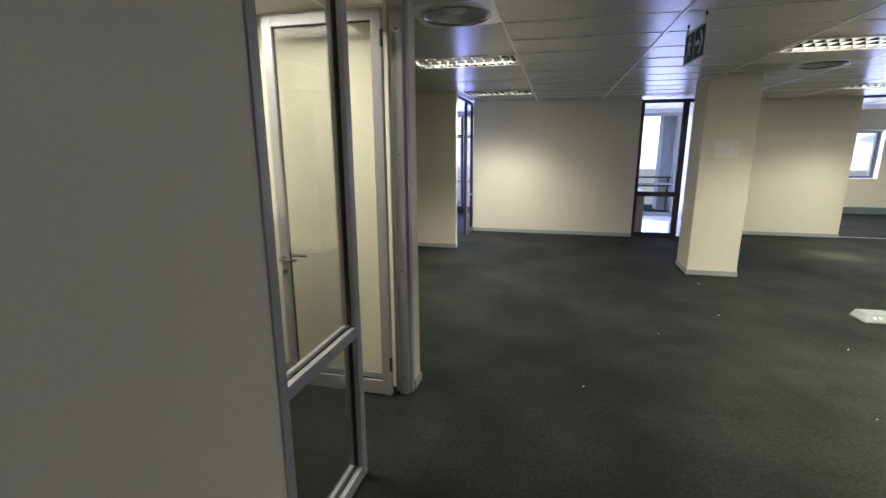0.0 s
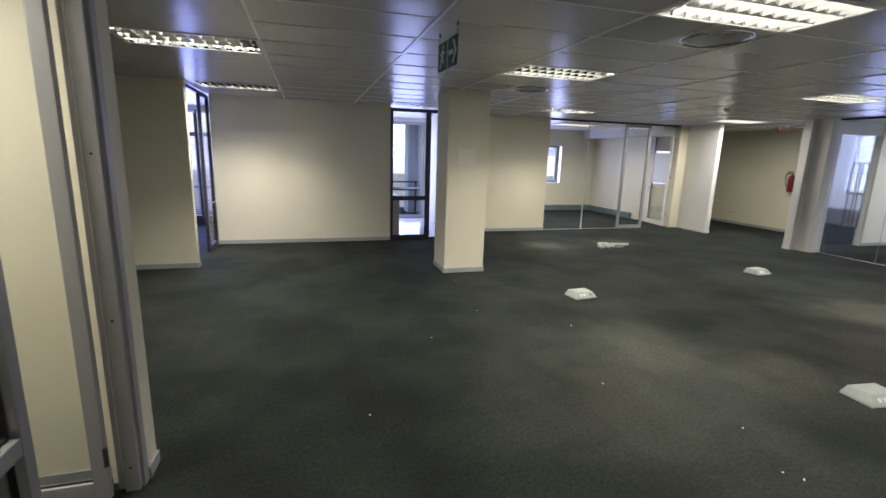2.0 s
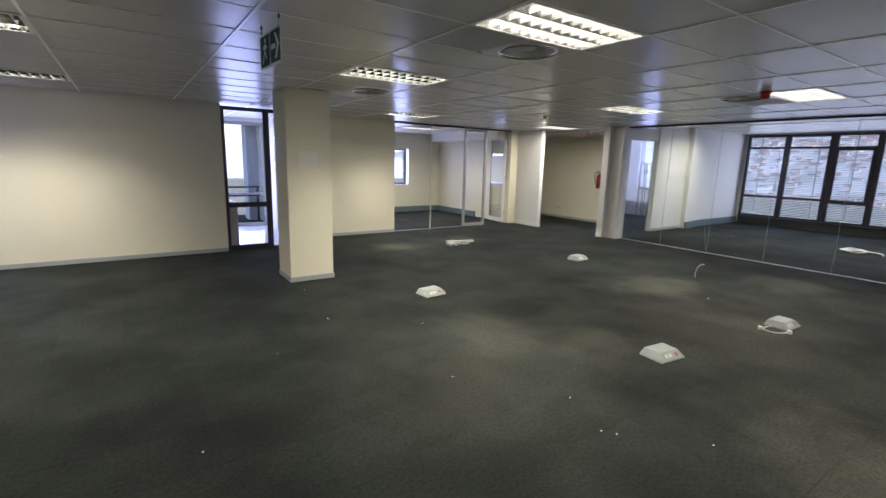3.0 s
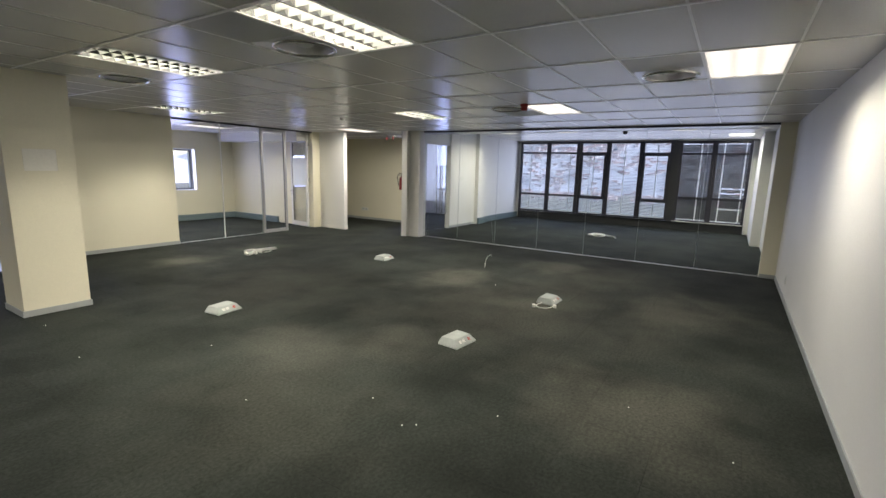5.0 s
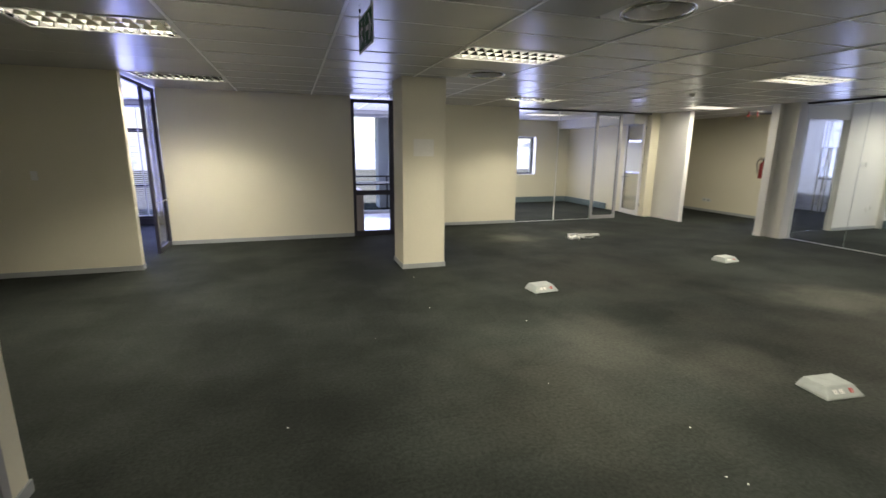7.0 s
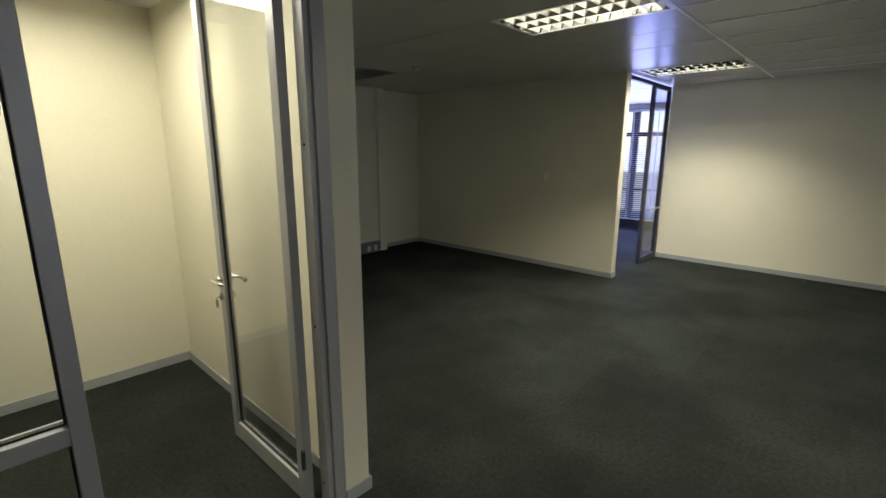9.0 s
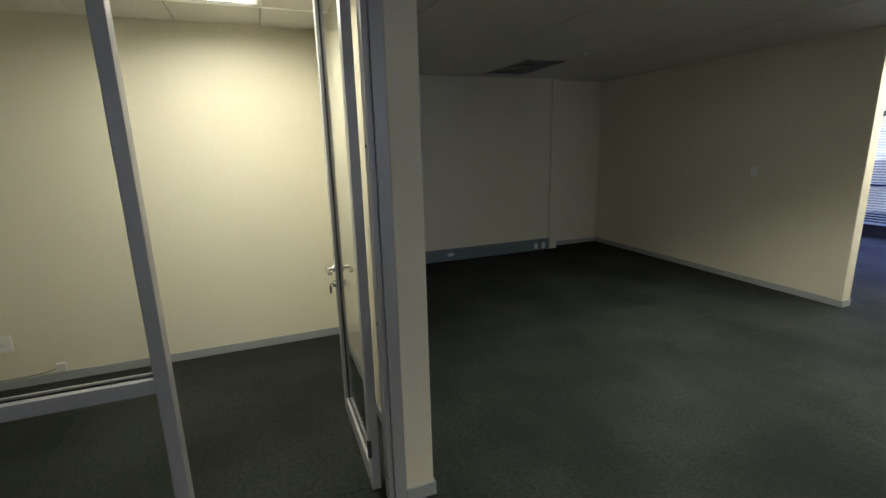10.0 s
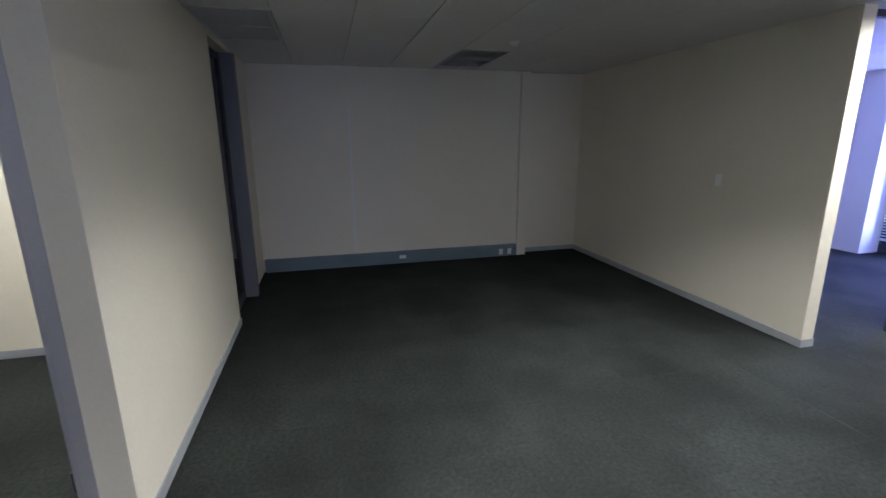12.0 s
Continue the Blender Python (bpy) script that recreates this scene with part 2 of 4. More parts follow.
wall("wall_office_back", "cream painted office wall lit by a ceiling light", WALL, (-3.3, -1.2, 0, -3.13, 3.04, H))
wall("wall_office_south", "cream painted office wall", WALL, (-3.3, -1.35, 0, -0.95, -1.2, H))
wall("wall_grey", "plain cream partition wall beside the glazed office front", WALL, (-0.95, -1.35, 0, -0.83, 1.325, H))
wall("wall_south", "long white painted wall", WHITE, (-0.83, -0.60, 0, 10.2, -0.43, H))
wall("wall_pier", "short cream pier at the end of the glass partition", WALL, (10.2, -0.60, 0, 10.45, -0.19, H))
wall("wall_set_back", "cream partition wall set back behind a column", WALL, (3.16, 10.55, 0, 5.66, 10.68, H), (3.16, 9.69, 0, 3.28, 10.55, H), (3.16, 10.68, 0, 3.28, 13.0, H))
wall("wall_fin", "white partition wall end beside the corridor", WHITE, (9.80, 9.63, 0, 9.92, 10.75, H))
wall("wall_corridor", "cream corridor wall with a fire extinguisher", WALL, (12.3, 9.22, 0, 12.45, 12.6, H))
wall("wall_corridor_end", "cream corridor wall", WALL, (9.95, 12.45, 0, 12.3, 12.6, H))
wall("wall_lobby", "white lobby wall", WHITE, (12.45, 10.9, 0, 15.8, 11.05, TOP))
wall("wall_lobby_end", "white lobby wall with a window", WHITE, (15.8, 10.44, 0, 15.95, 11.05, TOP), (15.8, 7.75, 0, 15.95, 9.2, TOP), (15.8, 9.2, 0, 15.95, 10.44, 0.95), (15.8, 9.2, 2.75, 15.95, 10.44, TOP))
wall("wall_back_office_right", "cream office wall with skirting trunking", WALL, (9.66, 10.75, 0, 9.95, 14.55, H))
wall("wall_back_office", "cream office wall with a small window", WALL, (5.2, 14.55, 0, 7.345, 14.83, TOP), (8.386, 14.55, 0, 9.95, 14.83, TOP), (7.345, 14.55, 0, 8.386, 14.83, 0.938), (7.345, 14.55, 2.177, 8.386, 14.83, TOP))
wall("wall_back_office_left", "cream office wall", WALL, (5.2, 10.68, 0, 5.35, 14.55, TOP))
wall("wall_meeting_left", "white meeting room wall with a pilaster", WHITE, (12.2, 7.6, 0, 17.3, 7.75, TOP), (13.75, 7.47, 0, 14.22, 7.6, TOP))
wall("wall_meeting_right", "white meeting room wall", WHITE, (10.45, -0.55, 0, 17.3, -0.36, TOP), (14.55, -0.36, 0, 17.3, -0.14, TOP))
wall("wall_window_office", "white wall between the window office and the lobby", WHITE, (1.54, 9.88, 0, 1.66, 12.9, TOP))
wall("wall_office_pier", "pale wall pier beside the office windows", WHITE, (-6.2, 11.95, 0, -3.88, 12.345, H))
wall("wall_outer", "plain outer wall closing the floor", WHITE, (-6.4, -2.2, -0.3, -6.2, 12.5, TOP), (-6.4, -2.2, -0.3, 17.5, -2.0, TOP), (17.3, -2.2, -0.3, 17.5, -0.0, TOP), (3.28, 10.68, -0.3, 3.42, 14.85, TOP), (3.42, 14.83, -0.3, 7.345, 14.98, TOP), (8.386, 14.83, -0.3, 16.1, 14.98, TOP), (7.345, 14.83, -0.3, 8.386, 14.98, 0.938), (7.345, 14.83, 2.177, 8.386, 14.98, TOP), (15.95, 10.44, -0.3, 16.1, 14.83, TOP), (17.3, 0.0, -0.3, 17.45, 7.8, 0.26), (17.3, 0.0, 2.88, 17.45, 7.8, TOP), (17.3, 7.5, 0.26, 17.45, 7.8, 2.88))
structure("roof_slab", boxes((-6.4, -2.2, TOP, 3.25, 13.0, TOP + 0.2), (3.25, -2.2, TOP, 17.5, 9.0, TOP + 0.2), (3.25, 9.0, TOP, 16.1, 15.0, TOP + 0.2)), CONCRETE, "concrete roof slab", "roof")
structure("pillar", boxes((2.024, 6.96, 0, 2.663, 7.55, H), bevel=0.006), WALL, "square cream painted column with a faded tape mark", "column")
p2 = structure("pillar_2", boxes((9.93, 7.531, 0, 10.4, 7.70, H), bevel=0.004), WHITE, "white stepped column beside the glass partition", "column")
part("pilaster", boxes((10.04, 7.22, 0, 10.35, 7.53, H), bevel=0.004), WHITE, p2, "white boxed pilaster")


# ---- ceiling ----
XL = [-6.29, -5.05, -3.87, -2.69, -1.50, -0.31, 0.95, 2.19, 3.35, 4.50, 5.66, 6.70, 7.86, 8.95, 10.1, 11.2, 12.35]
YL = [-1.725 + 0.605 * k for k in range(29)]
CELLS = {"louvre": [(4, 11), (4, 16), (7, 7), (7, 11), (9, 17), (11, 11)], "panel": [(9, 3), (11, 7), (13, 17)], "vent": [(2, 8), (1, 12)], "diffuser": [(4, 8), (7, 8), (7, 13), (9, 4), (11, 8)]}
SPECIAL = {c: k for k, cs in CELLS.items() for c in cs}


def add_box(verts, faces, x0, y0, z0, x1, y1, z1):
    n = len(verts)
    verts += [(x, y, z) for z in (z0, z1) for y in (y0, y1) for x in (x0, x1)]
    faces += [(n, n + 2, n + 3, n + 1), (n + 4, n + 5, n + 7, n + 6), (n, n + 1, n + 5, n + 4), (n + 2, n + 6, n + 7, n + 3), (n, n + 4, n + 6, n + 2), (n + 1, n + 3, n + 7, n + 5)]


def add_sagging(verts, faces, x0, y0, z0, x1, y1, z1, sag):
    """A board whose underside hangs a little in the middle."""
    n = len(verts)
    for k in range(5):
        y, d = y0 + (y1 - y0) * k / 4, sag * (1 - (k / 2 - 1) ** 2)
        verts += [(x0, y, z0 - d), (x1, y, z0 - d), (x0, y, z1), (x1, y, z1)]
    for k in range(4):
        a = n + 4 * k
        faces += [(a, a + 4, a + 5, a + 1), (a + 2, a + 3, a + 7, a + 6), (a, a + 2, a + 6, a + 4), (a + 1, a + 5, a + 7, a + 3)]
    faces += [(n, n + 1, n + 3, n + 2), (n + 16, n + 18, n + 19, n + 17)]


def joined(name, rows, mat, parent=None):
    verts, faces = [], []
    for r in rows:
        (add_sagging if len(r) == 7 else add_box)(verts, faces, *r)
    me = bpy.data.meshes.new(name)
    me.from_pydata(verts, [], faces)
    me.materials.append(mat)
    ob = new(name, me)
    ob.parent = parent
    return ob


rnd = random.Random(4)
rows = []
OFFICE = (-3.2, -1.3, -0.89, 3.0)
OX, OY = [-3.75, -2.58, -1.41, -0.24], [-1.60 + 0.598 * k for k in range(9)]


grey_rows = []


def tile(x0, y0, x1, y1, into=rows):
    d = rnd.uniform(0, 0.003)
    into.append((x0 + 0.004, y0 + 0.004, CEIL + d, x1 - 0.004, y1 - 0.004, CEIL + 0.02 + d, rnd.uniform(0.0006, 0.002)))


for i in range(len(XL) - 1):
    for j in range(len(YL) - 1):
        x0, x1, y0, y1 = XL[i], XL[i + 1], YL[j], YL[j + 1]
        kind = SPECIAL.get((i, j))
        if kind in ("louvre", "panel", "vent"):
            continue
        if x1 < -0.8 and y1 < 3.13 or (x0 < -0.9 and y0 < 3.0 and x1 > -0.9):
            x0 = max(x0, -0.89)
            if x1 <= x0:
                continue
        if kind == "diffuser":
            x1 = x1 - 0.60 if i != 11 else x1
            x0 = x0 + 0.60 if i == 11 else x0
        if y0 > 12.85 and x1 < 3.2:
            continue
        if x0 > 10.2 and y1 < 9.5:
            continue
        tile(x0, y0, x1, y1, grey_rows if kind == "diffuser" else rows)
for i in range(3):
    for j in range(8):
        if (i, j) != (1, 6):
            tile(max(OX[i], OFFICE[0]), max(OY[j], OFFICE[1]), min(OX[i + 1], OFFICE[2]), min(OY[j + 1], 3.06))
# the meeting room's ceiling stands a little higher
MEET = CEIL + 0.2
for i in range(7):
    for j in range(19):
        if (i, j) not in ((2, 11), (2, 8), (2, 3), (4, 1)):
            rows.append((10.26 + i * 1.17 + 0.004, -0.55 + j * 0.605 + 0.004, MEET, 10.26 + (i + 1) * 1.17 - 0.004, -0.55 + (j + 1) * 0.605 - 0.004, MEET + 0.02))
ceiling = tagged(joined("ceiling", rows, CEILM), "white vinyl-faced suspended ceiling tiles", "ceiling", kind="structure")
joined("tiles_beside_diffusers", grey_rows, GREYTILE, ceiling)
bars = [(x - 0.012, -1.7, CEIL - 0.006, x + 0.012, 15.3, CEIL + 0.03) for x in XL if x > -0.5 and x < 3.0] + [(x - 0.012, -0.6, CEIL - 0.006, x + 0.012, 15.3, CEIL + 0.03) for x in XL if 3.0 < x < 12.0]
bars += [(x - 0.012, -1.2, CEIL - 0.006, x + 0.012, 3.04, CEIL + 0.03) for x in OX[1:3]]
bars += [(10.26 + i * 1.17 - 0.012, -0.4, MEET - 0.003, 10.26 + i * 1.17 + 0.012, 9.4, MEET + 0.03) for i in range(1, 7)]
bars += [(-0.29, y - 0.008, CEIL - 0.003, 10.18, y + 0.008, CEIL + 0.022) for y in YL if -0.42 < y < 9.7]
tagged(joined("ceiling_grid_recess", [(x - 0.01, 3.1, CEIL + 0.001, x + 0.01, 12.3, CEIL + 0.03) for x in XL if x < -0.5], CEILM), "dull ceiling grid bars over the recess", "ceiling grid", kind="structure")
grid = tagged(joined("ceiling_grid", bars[:1], GRID), "white enamelled ceiling grid bars", "ceiling grid", kind="structure")
for b in bars[1:]:
    joined("grid_bar", [b], GRID, grid)
structure("ceiling_edge", boxes((10.22, -0.4, CEIL - 0.032, 10.32, 7.22, MEET + 0.02)), RUBBER, "dark head track above the glass partition", "trim")

# ---- baseboards ----
SK = 0.07


def skirt(name, *rows, paint=SKIRT, word="grey"):
    ob = structure(name, boxes(*[(a, b, 0, c, d, SK) for a, b, c, d in rows[:1]]), paint, word + " painted skirting board", "baseboard")
    for a, b, c, d in rows[1:]:
        part("skirting_length", boxes((a, b, 0, c, d, SK)), paint, ob)


skirt("baseboard_far", (-1.60, 9.736, 1.666, 9.747))
skirt("baseboard_switch", (-5.41, 7.908, -1.585, 7.919), (-1.584, 7.908, -1.574, 8.05))
skirt("baseboard_recess", (-5.409, 6.99, -5.398, 7.908))
skirt("baseboard_office", (-3.129, -1.2, -3.118, 3.028), (-3.129, 3.028, -1.0, 3.039), (-0.829, 2.985, -0.819, 3.126), (-3.406, 3.127, -0.819, 3.138))
skirt("baseboard_south", (-0.82, -0.429, 10.2, -0.418), (10.19, -0.418, 10.199, -0.19))
skirt("baseboard_grey", (-0.829, -0.4, -0.818, 1.32))
skirt("baseboard_set_back", (3.28, 10.538, 5.672, 10.549), (5.661, 10.549, 5.672, 10.68))
skirt("baseboard_pillar", (2.012, 6.948, 2.675, 6.959), (2.012, 6.96, 2.023, 7.55), (2.664, 6.96, 2.675, 7.55))
skirt("baseboard_fin", (9.788, 9.63, 9.799, 10.57), (9.788, 9.618, 9.92, 9.629), paint=WHITE, word="white")
skirt("baseboard_corridor", (12.288, 9.35, 12.299, 12.45))
skirt("baseboard_column", (9.918, 7.531, 9.929, 7.70), (10.028, 7.22, 10.039, 7.53), (10.028, 7.208, 10.25, 7.219), paint=WHITE, word="white")
skirt("baseboard_meeting", (12.2, 7.588, 13.75, 7.599))


def trunking(name, label, *rows):
    ob = structure(name, boxes(rows[0], bevel=0.004), TRUNK, label, "trunking")
    for r in rows[1:]:
        part("trunking_length", boxes(r, bevel=0.004), TRUNK, ob)
    return ob


trunking("trunking_recess", "grey skirting trunking along the recess wall", (-5.289, 3.15, 0, -5.235, 6.84, 0.18), (-5.2345, 3.16, 0.155, -5.232, 6.83, 0.16))
trunking("trunking_back_office", "grey skirting trunking round the office", (5.35, 14.49, 0.0, 9.60, 14.549, 0.18), (9.60, 12.3, 0.0, 9.659, 14.549, 0.18))
trunking("trunking_meeting", "grey skirting trunking in the meeting room", (13.75, 7.41, 0.0, 14.22, 7.469, 0.2), (14.23, 7.54, 0.0, 17.25, 7.599, 0.2))
structure("recess_post", boxes((-5.40, 6.845, 0, -5.24, 6.989, CEIL), bevel=0.006), WALL, "cream boxed-in pipe casing in the corner", "trim")
structure("recess_joint", boxes((-5.2895, 4.37, 0.2, -5.284, 4.40, 2.2)), WHITE, "thin cover strip over a wall joint", "trim")
# ---- glazed frames, doors and windows ----
def box_part(name, r, mat, parent, label="", bevel=0.003):
    return part(name, boxes(r, bevel=bevel), mat, parent, label)


def glazed(name, label, category, at, turn, width, height, mat, stile=0.06, rails=(), base=0.08, head=0.06, thick=0.045, gasket=True, kind="", z0=0.0, group=""):
    """A framed glass panel; it runs along its own x, stands on its own z."""
    ob = thing(name, label, category, group, (*at, z0), turn)
    if kind:
        tagged(ob, kind=kind)
    t = thick / 2
    for a in (0, width - stile):
        box_part("stile", (a, -t, 0, a + stile, t, height), mat, ob)
    levels = [(0, base)] + [(z, z + h) for z, h in rails] + [(height - head, height)]
    for a, b in levels:
        if b - a > 0.005:
            box_part("rail", (stile + 0.0005, -t * 0.96, a, width - stile - 0.0005, t * 0.96, b), mat, ob)
    for (_, a), (b, _) in zip(levels, levels[1:]):
        pane = part("pane", boxes((stile - 0.004, -0.003, a - 0.004, width - stile + 0.004, 0.003, b + 0.004)), GLASS, ob, "clear glass pane")
        pane.visible_shadow = False
        if gasket:
            g = 0.007
            part("gasket", boxes((stile, -t * 0.25, a, stile + g, t * 0.25, b), (width - stile - g, -t * 0.25, a, width - stile, t * 0.25, b), (stile + g, -t * 0.25, a, width - stile - g, t * 0.25, a + g), (stile + g, -t * 0.25, b - g, width - stile - g, t * 0.25, b)), RUBBER, pane, "black rubber gasket")
    return ob


def lever(parent, x, z, t, side, direction):
    """A lever handle on a round rose, with a cylinder below it."""
    y = side * t
    bm = bmesh.new()
    cyl(bm, (x, y, z), (x, y + side * 0.012, z), 0.024)
    rose = part("handle_rose", bm, CHROME, parent, "brushed steel rose")
    bm = bmesh.new()
    cyl(bm, (x, y + side * 0.012, z), (x, y + side * 0.055, z), 0.009)
    cyl(bm, (x - direction * 0.008, y + side * 0.05, z), (x + direction * 0.105, y + side * 0.05, z), 0.0095)
    cyl(bm, (x + direction * 0.105, y + side * 0.05, z), (x + direction * 0.125, y + side * 0.035, z), 0.0095)
    part("handle", bm, CHROME, parent, "brushed steel lever handle")
    bm = bmesh.new()
    cyl(bm, (x, y, z - 0.1), (x, y + side * 0.012, z - 0.1), 0.022)
    box(bm, x - 0.008, min(y, y + side * 0.02), z - 0.12, x + 0.008, max(y, y + side * 0.02), z - 0.085)
    part("lock", bm, CHROME, parent, "steel lock cylinder")


# office front: narrow glazed side panel, jamb and open door
glazed("window_office_front", "aluminium framed glazed side panel of the office front", "window", (-0.86, 1.326), 90, 0.732, CEIL, ALU, stile=0.052, rails=((0.838, 0.06),), base=0.07, head=0.06, thick=0.08, kind="structure")
jamb = thing("door_jamb", "aluminium door jamb fixed to the partition end", "door frame", at=(0, 0, 0))
tagged(jamb, kind="structure")
box_part("post", (-0.955, 2.925, 0, -0.829, 2.984, CEIL), ALU, jamb)
box_part("rebate", (-0.915, 2.897, 0, -0.845, 2.9245, CEIL), ALU, jamb)
box_part("seal", (-0.928, 2.917, 0.12, -0.9155, 2.9245, CEIL - 0.1), PAPER, jamb, "pale rubber door seal")
box_part("head", (-0.90, 2.041, CEIL - 0.07, -0.83, 2.896, CEIL), ALU, jamb)
for z in (0.14, 0.95, 1.75, 2.52):
    bm = bmesh.new()
    cyl(bm, (-0.88, 2.8965, z), (-0.88, 2.893, z), 0.006)
    part("screw", bm, RUBBER, jamb)
leaf = glazed("door_office", "aluminium framed glass office door standing open", "door", (-0.962, 2.862), 180, 0.83, 2.63, ALU, stile=0.066, base=0.11, head=0.07, thick=0.045, z0=0.008)
lever(leaf, 0.80, 1.0, 0.0225, 1, -1)
lever(leaf, 0.80, 1.0, 0.0225, -1, -1)
for z in (0.2, 2.4):
    bm = bmesh.new()
    cyl(bm, (-0.004, 0.026, z), (-0.004, 0.026, z + 0.1), 0.011)
    part("hinge", bm, DARKGREY, leaf)
bm = bmesh.new()
box(bm, 0.796, 0.05, 0.84, 0.80, 0.065, 0.892)
cyl(bm, (0.80, 0.04, 0.9), (0.80, 0.06, 0.9), 0.004)
part("key", bm, CHROME, leaf)
structure("office_front_trim", boxes((-0.90, 1.3505, CEIL - 0.004, -0.83, 2.985, CEIL + 0.05)), ALU, "aluminium head of the office front", "trim")

# doorway to the window office, at the end of the switch wall
structure("doorway_head", boxes((-1.655, 8.052, 2.64, -1.605, 9.003, 2.69)), DARK, "dark head over the open office doorway", "door frame")
d2 = glazed("door_window_office", "dark framed glass door with a push bar", "door", (-1.63, 9.004), 90, 0.742, 2.69, DARK, stile=0.07, base=0.09, head=0.06, thick=0.05)
bm = bmesh.new()
cyl(bm, (0.1, -0.06, 0.84), (0.69, -0.06, 0.84), 0.013)
cyl(bm, (0.1, -0.06, 0.84), (0.1, 0, 0.84), 0.009)
cyl(bm, (0.69, -0.06, 0.84), (0.69, 0, 0.84), 0.009)
part("push_bar", bm, CHROME, d2, "steel push bar")

# glass door and side light into the tiled lobby
glazed("door_lobby", "dark framed glass door with a middle rail", "door", (1.668, 9.80), 0, 0.80, 2.67, DARK, stile=0.055, rails=((0.83, 0.08),), base=0.09, head=0.06, thick=0.05)
glazed("window_lobby_side", "dark framed glass side light beside the lobby door", "window", (2.470, 9.80), 0, 0.688, 2.67, DARK, stile=0.04, base=0.03, head=0.06, thick=0.05, kind="structure")

# back office front
glazed("window_back_office_a", "frameless glass office front", "window", (5.662, 10.63), 0, 1.13, CEIL, SKIRT, stile=0.003, base=0.008, head=0.03, thick=0.03, gasket=False, kind="structure")
glazed("window_back_office_b", "frameless glass office front", "window", (6.793, 10.63), 0, 1.06, CEIL, SKIRT, stile=0.003, base=0.008, head=0.03, thick=0.03, gasket=False, kind="structure")
box_part("glass_joint", (6.7815, 10.614, 0, 6.7935, 10.646, CEIL), GRID, None)
tagged(bpy.data.objects["glass_joint"], "pale joint strip between two glass panes", "trim", kind="structure")
glazed("window_back_office_c", "aluminium framed side panel of the back office", "window", (7.856, 10.63), 0, 0.78, CEIL - 0.01, ALU, stile=0.07, base=0.09, head=0.08, thick=0.05, kind="structure")
l5 = glazed("door_back_office", "white framed glass door standing open", "door", (9.50, 10.76), 83, 0.84, 2.62, WHITE, stile=0.085, rails=(), base=0.13, head=0.1, thick=0.045, z0=0.008)
lever(l5, 0.80, 1.02, 0.0225, 1, -1)
lever(l5, 0.80, 1.02, 0.0225, -1, -1)
# a window's reflection in the pane, put in as a white strip
box_part("frosted_band", (0.087, 0.004, 1.18, 0.753, 0.0045, 1.98), SIGNWHITE, l5, "white band standing in for a window's reflection in the glass")
for z in (0.25, 1.3, 2.3):
    box_part("hinge", (-0.012, -0.03, z, 0.01, -0.0225, z + 0.1), DARKGREY, l5)
structure("back_office_post", boxes((9.53, 10.58, 0, 9.799, 10.74, CEIL), bevel=0.004), WALL, "cream door post", "trim")
structure("back_office_head", boxes((5.662, 10.60, CEIL - 0.035, 9.53, 10.66, CEIL + 0.02)), DARKGREY, "dark head track over the glass front", "trim")
structure("bulkhead", boxes((9.16, 10.8, 2.45, 9.659, 14.549, CEIL)), WHITE, "boxed bulkhead under the ceiling", "trim")

# recess doorway
rd = glazed("door_recess", "closed glass door in an aluminium frame", "door", (-4.238, 3.03), 0, 0.83, 2.64, DARK, stile=0.07, base=0.09, head=0.06, thick=0.04)
box_part("jamb", (-4.359, 3.03, 0, -4.24, 3.18, 2.655), SLATE, None)
tagged(bpy.data.objects["jamb"], "aluminium jamb of the recess doorway", "door frame", kind="structure")
structure("wall_recess_room", boxes((-5.3, 2.2, 0, -3.32, 2.3, H)), WALL, "plain wall behind the recess doorway", "wall")

# frameless glass partition of the meeting room
gp = thing("glass_partition", "frameless glass partition on a slim floor channel", "glass partition")
tagged(gp, kind="structure")
ys = [-0.188, 0.85, 1.92, 2.99, 4.06, 5.12, 6.17, 7.218]
for a, b in zip(ys, ys[1:]):
    pane = part("pane", boxes((10.264, a + 0.003, 0.02, 10.276, b - 0.003, CEIL - 0.03)), THICK_GLASS, gp, "clear glass pane")
    pane.visible_shadow = False
for y in ys[1:-1]:
    part("joint", boxes((10.267, y - 0.0025, 0.02, 10.273, y + 0.0025, CEIL - 0.03)), BOXGREY, gp, "pale silicone joint")
box_part("floor_channel", (10.26, -0.188, 0, 10.28, 7.218, 0.016), ALU, gp, "slim aluminium floor channel")

# double glass doors with tall pulls
for x0, px in ((10.42, 11.68), (11.31, 11.98)):
    gd = thing("glass_door", "frameless glass door with tall steel pulls", "door", "meeting lobby doors")
    pane = part("pane", boxes((x0, 7.674, 0.02, x0 + 0.88, 7.686, 2.45)), GLASS, gd)
    pane.visible_shadow = False
    for s in (-1, 1):
        bm = bmesh.new()
        cyl(bm, (px, 7.68 + s * 0.06, 0.42), (px, 7.68 + s * 0.06, 1.86), 0.016)
        for z in (0.62, 1.64):
            cyl(bm, (px, 7.68, z), (px, 7.68 + s * 0.06, z), 0.01)
        part("pull", bm, CHROME, gd, "tall tubular steel pull")
structure("wall_over_glass_doors", boxes((10.4, 7.63, 2.46, 12.2, 7.73, H)), WHITE, "white head panel over the glass doors", "wall")


